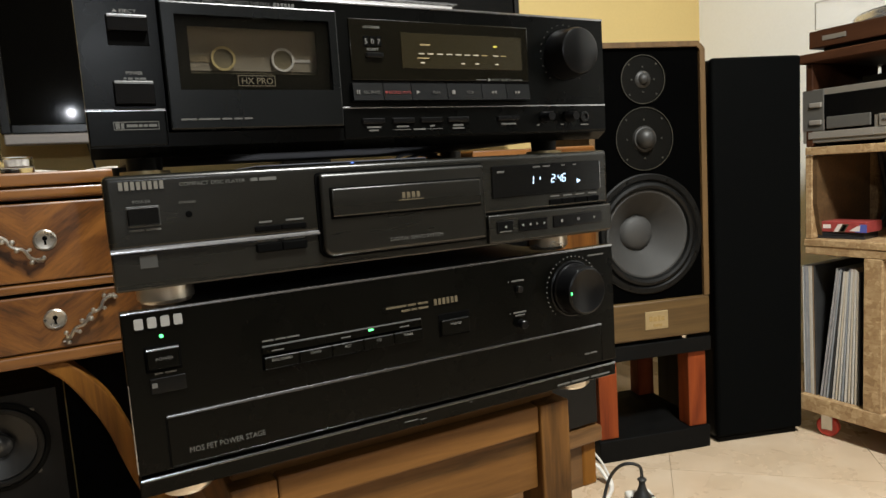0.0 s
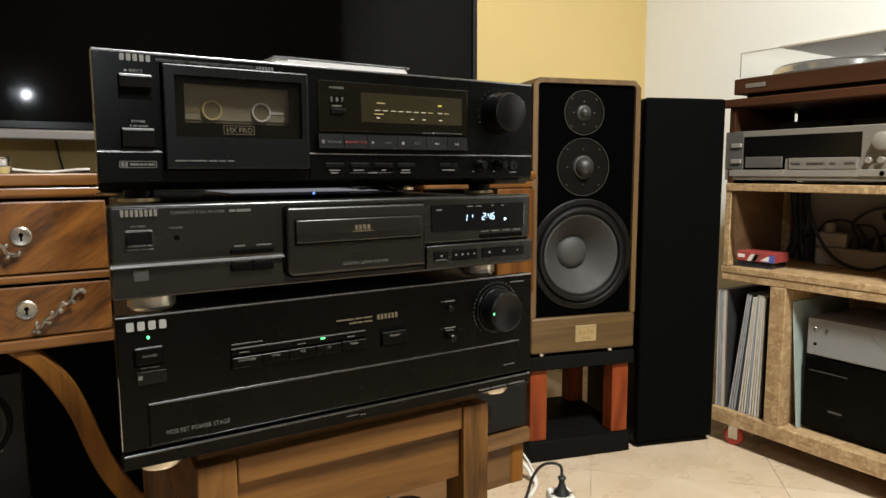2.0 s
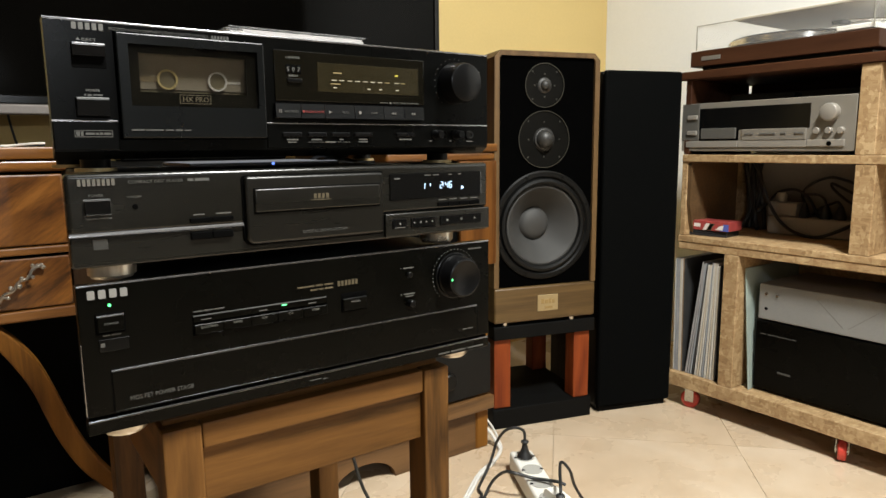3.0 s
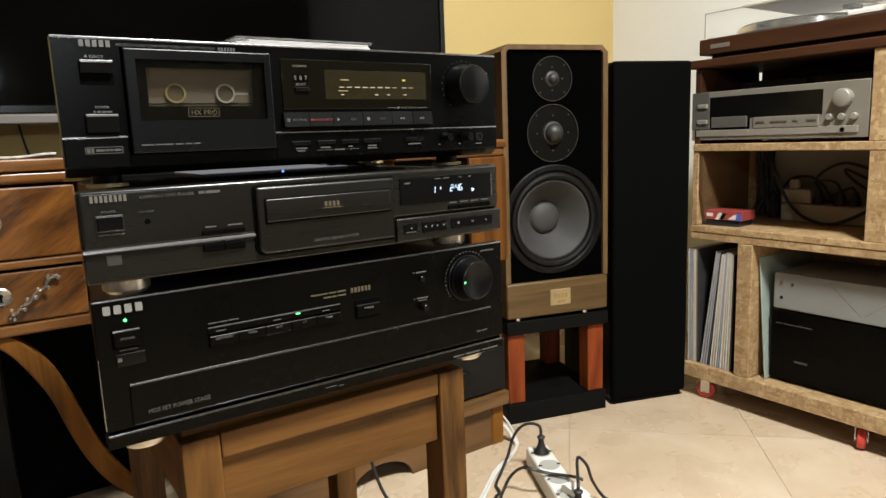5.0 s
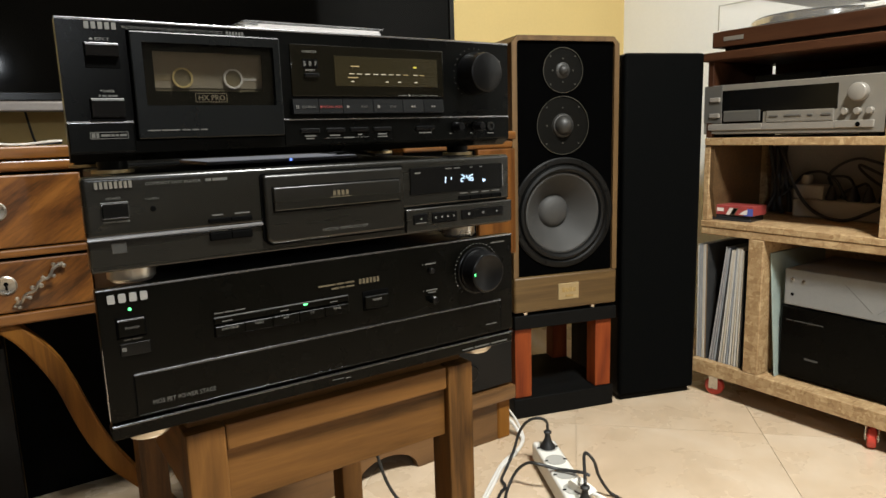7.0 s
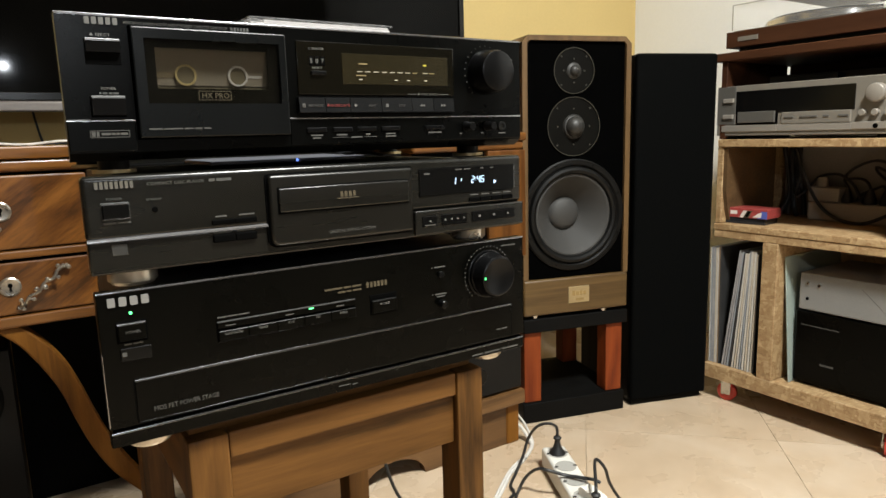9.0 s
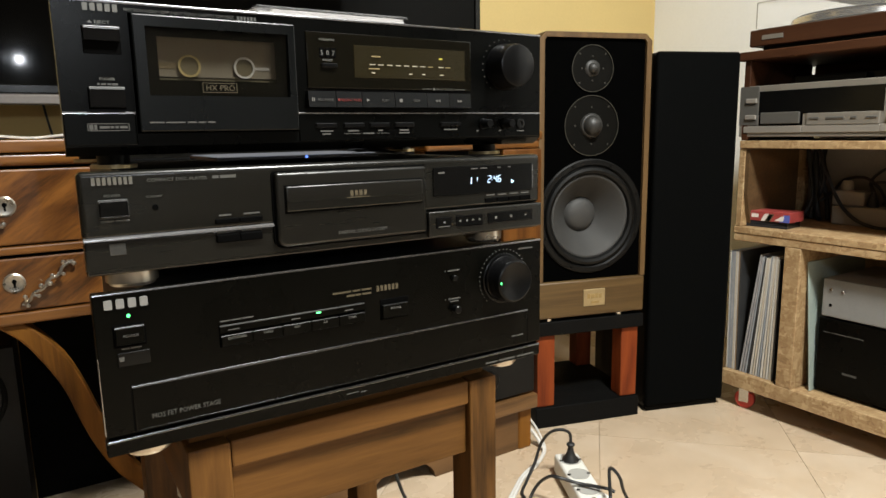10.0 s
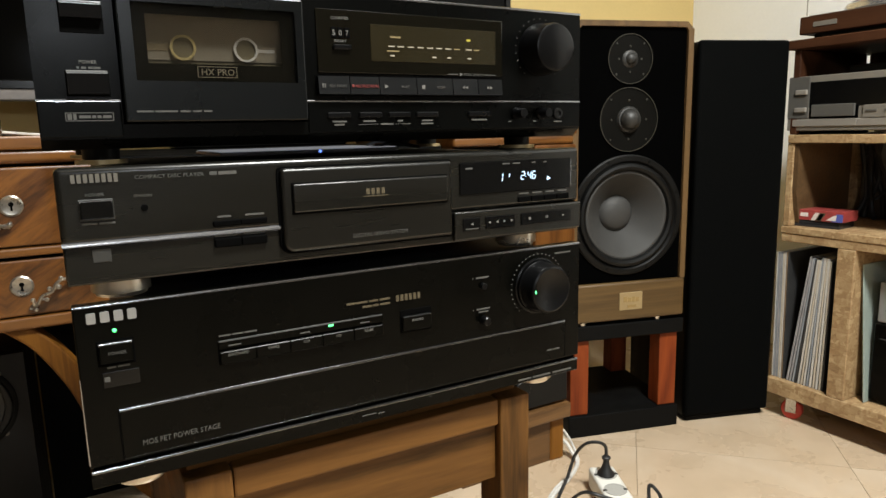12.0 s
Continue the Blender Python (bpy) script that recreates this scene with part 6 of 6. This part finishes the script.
# ---- cassettes on the middle board ----
def tape_box(at, colours, label, turn):
    ob = thing("cassette_box", at, label, "cassette box", "stacked cassette boxes", turn=turn)
    if colours:
        part("card", box(BM(), 0, 0.107, 0, 0.069, 0, 0.0240, 0.0008), "tape_red", ob)
        bx("stripe", "tape_white", ob, (0.012, 0.030, -0.0003, 0.0005, 0.008, 0.017), 0, "white print")
        for k, (a, b_, m) in enumerate(((0.036, 0.046, "tape_white"), (0.046, 0.060, "print_gold"), (0.083, 0.107, "tape_blue"))):
            part("print_field", prism(BM(), [(a, 0.0005), (b_, 0.0005), (b_ + (0.010 if k < 2 else 0), 0.0185), (a + 0.010, 0.0185)], -0.0004, 0.0003), m, ob)
        part("print_field", prism(BM(), [(0.050, 0.002), (0.058, 0.002), (0.066, 0.017), (0.058, 0.017)], -0.0008, 0.0), "slot", ob)
        part("print_field", prism(BM(), [(0.070, 0.003), (0.092, 0.003), (0.094, 0.016), (0.086, 0.014)], -0.0009, 0.0), "tape_white", ob)
    else:
        part("case", box(BM(), 0, 0.109, 0, 0.069, 0, 0.0160, 0.001), "tape_case", ob)
        bx("seam", "slot", ob, (0.001, 0.108, -0.0003, 0.0005, 0.0075, 0.0083), 0)
    return ob


tape_box((1.500, 0.472, 0.4767), 0, "dark plastic cassette box lying on the board shelf", -84)
tape_box((1.500, 0.463, 0.4928), 1, "red and blue wrapped cassette box, on a dark one", -86)
# Dark board over the side panel paints its shade; the cut corner stays pale.
off = thing("side_panel_shade", (1.482, 0.4635, 0.4767), "dark board put over the side panel as its shade, corner cut", "wood offcut")
part("board", prism(BM(), [(0.022, 0), (0.215, 0), (0.215, 0.190), (0, 0.190), (0, 0.082), (0.010, 0.036)], -0.010, 0.0), "panel_shade", off)

# ---- power strips and cables at the back of the middle shelf ----
for at, size, lab in (((1.690, 0.240, 0.4767), (0.055, 0.235, 0.047), "long white power strip lying at the back of the shelf"), ((1.700, 0.3245, 0.5239), (0.045, 0.078, 0.037), "white adapter box on a power strip in the shelf")):
    ob = thing("power_strip", at, lab, "power strip")
    part("body", box(BM(), 0, size[0], -size[1] / 2, size[1] / 2, 0, size[2], 0.005, 2), "grey_white", ob)
for y, r in ((0.272, 0.013), (0.219, 0.015), (0.183, 0.014), (0.146, 0.014)):
    ob = thing("power_plug", (1.716, y, 0.5238), "black mains plug in a white power strip", "power plug", "plugs in the shelf")
    part("body", lathe(BM(), [(0, 0), (r, 0), (r, 0.010), (r * 0.6, 0.026), (r * 0.35, 0.036), (0, 0.037)], (0, 0, 0), "z", 20), "black_cable", ob)
ob = thing("power_plug", (1.722, 0.338, 0.5610), "grey mains plug in a white adapter box", "power plug", "plugs in the shelf")
part("body", lathe(BM(), [(0, 0), (0.014, 0), (0.014, 0.018), (0.010, 0.024), (0, 0.025)], (0, 0, 0), "z", 20), "grey_white", ob)
rng = random.Random(4)
for pts, r in (
    ([(1.735, 0.452, 0.668), (1.735, 0.439, 0.596), (1.735, 0.431, 0.534), (1.72, 0.448, 0.482)], 0.006),
    ([(1.74, 0.433, 0.668), (1.735, 0.426, 0.581), (1.73, 0.415, 0.504), (1.72, 0.40, 0.482)], 0.0065),
    ([(1.745, 0.422, 0.668), (1.74, 0.407, 0.581), (1.735, 0.428, 0.511), (1.73, 0.43, 0.482)], 0.0055),
    ([(1.75, 0.415, 0.668), (1.745, 0.418, 0.60), (1.74, 0.398, 0.54), (1.73, 0.385, 0.482)], 0.006),
    ([(1.69, 0.402, 0.668), (1.68, 0.368, 0.601), (1.68, 0.348, 0.557), (1.675, 0.313, 0.512), (1.672, 0.271, 0.487), (1.672, 0.216, 0.480), (1.676, 0.166, 0.501), (1.68, 0.120, 0.530)], 0.0042),
    ([(1.716, 0.272, 0.560), (1.735, 0.290, 0.585), (1.74, 0.267, 0.612), (1.74, 0.228, 0.628), (1.74, 0.195, 0.624), (1.74, 0.150, 0.606), (1.74, 0.10, 0.56)], 0.0036),
    ([(1.74, 0.130, 0.575), (1.74, 0.172, 0.592), (1.74, 0.200, 0.605), (1.74, 0.220, 0.613), (1.74, 0.217, 0.601), (1.74, 0.192, 0.579), (1.74, 0.172, 0.566), (1.716, 0.146, 0.560)], 0.0036),
    ([(1.70, 0.392, 0.530), (1.725, 0.372, 0.560), (1.73, 0.354, 0.584), (1.73, 0.325, 0.593), (1.73, 0.296, 0.591), (1.73, 0.267, 0.569), (1.728, 0.247, 0.536), (1.748, 0.235, 0.500)], 0.0036),
    ([(1.73, 0.290, 0.575), (1.73, 0.274, 0.583), (1.73, 0.247, 0.583), (1.725, 0.230, 0.574), (1.716, 0.219, 0.560)], 0.0034),
    ([(1.735, 0.258, 0.530), (1.73, 0.244, 0.546), (1.73, 0.212, 0.562), (1.724, 0.196, 0.568), (1.716, 0.183, 0.560)], 0.0034),
):
    ob = thing("cable", (1.7, 0.3, 0.4767), "black cable tangled at the back of the shelf", "cable", "cables in the shelf")
    part("cord", tube(BM(), [(p[0] - 1.7, p[1] - 0.3, p[2] - 0.4767) for p in pts], r), "black_cable", ob)

# ---- records ----
def record(y_foot, y_head, t, h, mt, label, x=1.492):
    """One sleeve, leaning from its foot to its head."""
    ob = thing("record_sleeve", (x, y_foot, 0.0972), label, "record", "records on the shelf")
    lean = y_head - y_foot
    bm = BM()
    d = 0.262
    lo = [bm.verts.new((xx, yy, 0)) for xx, yy in ((0, 0), (d, 0), (d, t), (0, t))]
    hi = [bm.verts.new((xx, yy + lean, h)) for xx, yy in ((0, 0), (d, 0), (d, t), (0, t))]
    bm.faces.new(lo[::-1])
    bm.faces.new(hi)
    for i in range(4):
        j = (i + 1) % 4
        bm.faces.new((lo[i], lo[j], hi[j], hi[i]))
    bmesh.ops.bevel(bm, geom=bm.edges[:], offset=0.0007, segments=1, affect="EDGES")
    part("sleeve", bm, mt, ob)
    return ob


lp = (("lp_white", "worn white record sleeve standing on the bottom board"), ("lp_blue", "grey-blue record sleeve standing on the bottom board"), ("lp_black", "black record sleeve standing on the bottom board"), ("lp_cream", "cream record sleeve standing on the bottom board"), ("lp_grey", "grey record sleeve standing on the bottom board"), ("lp_brown", "brown record sleeve standing on the bottom board"))
y = 0.4925
for t, k in ((0.0032, 0), (0.0034, 1), (0.0030, 4), (0.0034, 1), (0.0032, 3), (0.0036, 0), (0.0030, 5), (0.0032, 2)):
    y -= t + 0.0008
    record(y, y + 0.006, t, 0.312 + 0.004 * rng.random(), lp[k][0], lp[k][1])
y, lean = 0.4570, -0.0420
for t, k in ((0.0042, 4), (0.0040, 4), (0.0036, 1), (0.0034, 2), (0.0040, 0), (0.0038, 3), (0.0036, 0), (0.0036, 1), (0.0046, 0), (0.0040, 3), (0.0044, 0), (0.0040, 3), (0.0034, 2)):
    y -= t + 0.0034
    lean += 0.0031
    record(y, y + lean, t, 0.306 + 0.010 * rng.random(), lp[k][0], lp[k][1])
record(0.2765, 0.3020, 0.0030, 0.310, "lp_green", "pale green record sleeve leaning against the divider", 1.506)

# ---- amplifiers in the bottom bay ----
pa = thing("power_amplifier", (1.520, 0.2735, 0.0972), "black power amplifier on the bottom board", "power amplifier", turn=-90)
part("case", box(BM(), 0, 0.43, 0.006, 0.235, 0.010, 0.180, 0.003, 2), "case_black", pa)
part("faceplate", box(BM(), -0.002, 0.432, 0, 0.0058, 0.008, 0.182, 0.0015), "satin_black", pa)
bars(pa, "print_dim", ((0.012, 0.026), (0.030, 0.100)), 0.150, 0.0022)
bars(pa, "print_dim", ((0.060, 0.092),), 0.060, 0.005)
for x in (0.03, 0.40):
    for y in (0.03, 0.2):
        part("foot", lathe(BM(), [(0, 0), (0.018, 0), (0.018, 0.0102), (0, 0.0102)], (x, y, 0), "z", 20), "rubber", pa)
ga = thing("grey_amplifier", (1.520, 0.2730, 0.2794), "flat grey steel amplifier on the black one", "amplifier", turn=-90)
part("case", box(BM(), 0, 0.43, 0.002, 0.235, 0.004, 0.094, 0.003, 2), "grey_lid", ga)
for x, z in ((0.020, 0.070), (0.047, 0.068)):
    part("screw", disc(BM(), x, z, 0.004, 0.003, -0.0015, 14), "steel", ga)
part("socket", disc(BM(), 0.020, 0.032, 0.004, 0.003, 0.0012, 14), "slot", ga)
for p, q in (((0.14, 0.075), (0.20, 0.02)), ((0.21, 0.02), (0.27, 0.07))):
    part("scratch", prism(BM(), [p, (p[0] + 0.0012, p[1]), (q[0] + 0.0012, q[1]), q], 0.0016, 0.0022), "silver_lo", ga)
for x in (0.03, 0.40):
    for y in (0.03, 0.2):
        part("foot", lathe(BM(), [(0, 0), (0.012, 0), (0.012, 0.0042), (0, 0.0042)], (x, y, 0), "z", 16), "rubber", ga)

# ---- power strip and cables on the floor ----
ps = thing("floor_power_strip", (0.886, 0.447, 0), "white power strip with round sockets, on the tile floor", "power strip", turn=-116)
part("body", box(BM(), 0.0, 0.40, -0.026, 0.026, 0.004, 0.045, 0.006, 3), "white_plastic", ps)
part("foot", box(BM(), 0.01, 0.39, -0.022, 0.022, 0, 0.0042, 0.001), "white_plastic", ps)
for i in range(6):
    cx = 0.034 + i * 0.058
    s = part("socket", lathe(BM(), [(0.0212, 0.0), (0.0212, 0.0010), (0.0204, 0.0010), (0.0202, 0.0003), (0, 0.0003)], (cx, 0, 0.0452), "z", 32), "socket_grey", ps)
    bm = BM()
    for yy in (-0.0195, 0.0195):
        box(bm, cx - 0.0022, cx + 0.0022, yy - 0.0034, yy + 0.0034, 0.0445, 0.0464, 0.0004)
    part("earth_clip", bm, "slot", s)


def on_strip(i):
    a = radians(-116)
    d = 0.034 + i * 0.058
    return (0.886 + d * math.cos(a), 0.447 + d * math.sin(a))


def plug(i, label, mt):
    x, y = on_strip(i)
    ob = thing("mains_plug", (x, y, 0.0446), label, "power plug", "plugs in the floor strip")
    part("body", lathe(BM(), [(0, 0), (0.0175, 0), (0.0165, 0.004), (0.0105, 0.012), (0.0068, 0.022), (0.0055, 0.032), (0.0085, 0.034), (0.0085, 0.037), (0.005, 0.040), (0, 0.0405)], (0, 0, 0), "z", 28), mt, ob)
    return ob


plug(0, "black round mains plug in the white power strip", "black_cable")
plug(4, "black round mains plug in the white power strip", "black_cable")
wx, wy = on_strip(3)
wp = thing("flat_plug", (wx + 0.004, wy - 0.012, 0.0446), "flat white mains plug in the white power strip", "power plug", turn=-92)
part("body", prism(BM(), [(-0.020, 0.0), (-0.022, 0.014), (-0.014, 0.020), (0.024, 0.015), (0.032, 0.011), (0.030, 0.006), (-0.004, 0.005), (-0.006, 0.0)], -0.012, 0.012), "white_plastic", wp)
part("cord_guard", tube(BM(), [(0.033, 0, 0.011), (0.050, 0.004, 0.010), (0.066, 0.010, 0.004)], 0.0042), "white_plastic", wp)
plug(5, "black round mains plug in the white power strip", "black_cable")
p0, p3, p4 = on_strip(0), on_strip(3), on_strip(4)
for name, mt, lab, pts, r in (
    ("power_cable", "black_cable", "black power cable arching from a plug to the floor", [(p0[0], p0[1], 0.084), (p0[0] - 0.001, p0[1] + 0.003, 0.104), (0.851, 0.424, 0.115), (0.838, 0.443, 0.105), (0.836, 0.469, 0.070), (0.821, 0.471, 0.030), (0.791, 0.460, 0.004), (0.753, 0.429, 0.004), (0.740, 0.402, 0.004), (0.707, 0.381, 0.004), (0.62, 0.30, 0.004)], 0.0032),
    ("power_cable", "black_cable", "black power cable lying across the white power strip", [(0.845, 0.268, 0.052), (0.836, 0.282, 0.056), (0.813, 0.326, 0.052), (0.784, 0.349, 0.062), (0.775, 0.372, 0.058), (0.766, 0.395, 0.034), (0.748, 0.398, 0.008), (0.713, 0.368, 0.0036), (0.62, 0.27, 0.0036)], 0.0032),
    ("power_cable", "black_cable", "black power cable looping off the white power strip", [(p4[0], p4[1], 0.084), (p4[0] + 0.006, p4[1] + 0.006, 0.094), (0.838, 0.276, 0.098), (0.853, 0.266, 0.082), (0.868, 0.266, 0.045), (0.884, 0.254, 0.012), (0.892, 0.232, 0.0036), (0.89, 0.10, 0.0036)], 0.0032),
    ("white_cable", "white_cable", "white cable lying on the tile floor", [(0.875, 0.640, 0.062), (0.890, 0.605, 0.050), (0.908, 0.583, 0.035), (0.914, 0.562, 0.012), (0.904, 0.538, 0.004), (0.852, 0.501, 0.004), (0.789, 0.471, 0.004), (0.737, 0.432, 0.004), (0.64, 0.36, 0.004)], 0.0042),
    ("white_cable", "white_cable", "thin white cable running down beside the bench", [(0.895, 0.640, 0.075), (0.902, 0.600, 0.070), (0.915, 0.580, 0.045), (0.922, 0.566, 0.018), (0.914, 0.545, 0.004), (0.875, 0.515, 0.004), (0.806, 0.487, 0.004), (0.75, 0.45, 0.004), (0.66, 0.38, 0.004)], 0.0028),
    ("black_cable", "black_cable", "black cable on the floor behind the speaker stand", [(1.02, 1.02, 0.0036), (1.10, 0.99, 0.012), (1.19, 0.97, 0.016), (1.27, 0.99, 0.006), (1.36, 1.05, 0.0036)], 0.0036),
    ("black_cable", "black_cable", "black cable hanging behind the stool", [(0.47, 0.48, 0.30), (0.475, 0.47, 0.18), (0.50, 0.45, 0.06), (0.55, 0.42, 0.006), (0.64, 0.36, 0.0036)], 0.0032),
):
    ob = thing(name, (0.8, 0.4, 0), lab, "cable")
    part("cord", tube(BM(), [(q[0] - 0.8, q[1] - 0.4, q[2]) for q in pts], r), mt, ob)

# ---- ceiling lamp ----
lamp = thing("ceiling_lamp", (LAMP[0], LAMP[1], LAMP[2]), "round white glass ceiling lamp, switched on", "ceiling lamp")
part("shade", lathe(BM(), [(0, 0), (0.12, 0.012), (0.19, 0.05), (0.20, 0.08), (0.19, 0.085), (0, 0.085)], (0, 0, 0), "z", 40), "lamp", lamp)
part("rod", lathe(BM(), [(0.012, 0.085), (0.012, 0.215), (0.06, 0.218), (0.06, 0.22), (0, 0.22)], (0, 0, 0), "z", 20), "steel", lamp)

# ---- small wall lamp behind the camera, seen as a glint in the television ----
wl = thing("wall_lamp", (0.027, -1.85, 1.10), "small wall lamp with two lit bulbs", "wall lamp")
part("plate", box(BM(), -0.09, 0.09, 0.0, 0.02, -0.02, 0.12, 0.006, 2), "bezel", wl)
for x, r in ((0.0, 0.014), (-0.062, 0.006)):
    part("bulb", lathe(BM(), [(0, 0), (r * 0.7, 0.004), (r, 0.015), (r * 0.7, 0.028), (0, 0.032)], (x, 0.035, 0.07 - 0.016), "z", 20), "bulb", wl, "lit bulb")
    part("holder", box(BM(), x - 0.006, x + 0.006, 0.02, 0.040, 0.035, 0.054, 0.001), "steel_dark", wl)

# ---- diagonal floor tiles ----
S = 0.433
k2 = math.sqrt(0.5)
g = 0.0005
base_me = None
u0 = 0.541 * k2
for i in range(-9, 9):
    for j in range(-12, 9):
        u, v = u0 + (i + 0.5) * S, 0.27 + (j + 0.5) * S
        cx, cy = k2 * (u + v), k2 * (v - u)
        if not (-1.45 < cx < WX - 0.02 and -1.80 < cy < WY - 0.02):
            continue
        if base_me is None:
            t_ob = part("tile", box(BM(), -S / 2 + g, S / 2 - g, -S / 2 + g, S / 2 - g, -0.0025, 0.0, 0.0), "tile", floor)
            base_me = t_ob.data
        else:
            t_ob = new("tile", base_me)
            t_ob.parent = floor
        t_ob.matrix_basis = pose(cx, cy, 0, 0, 0, -45)
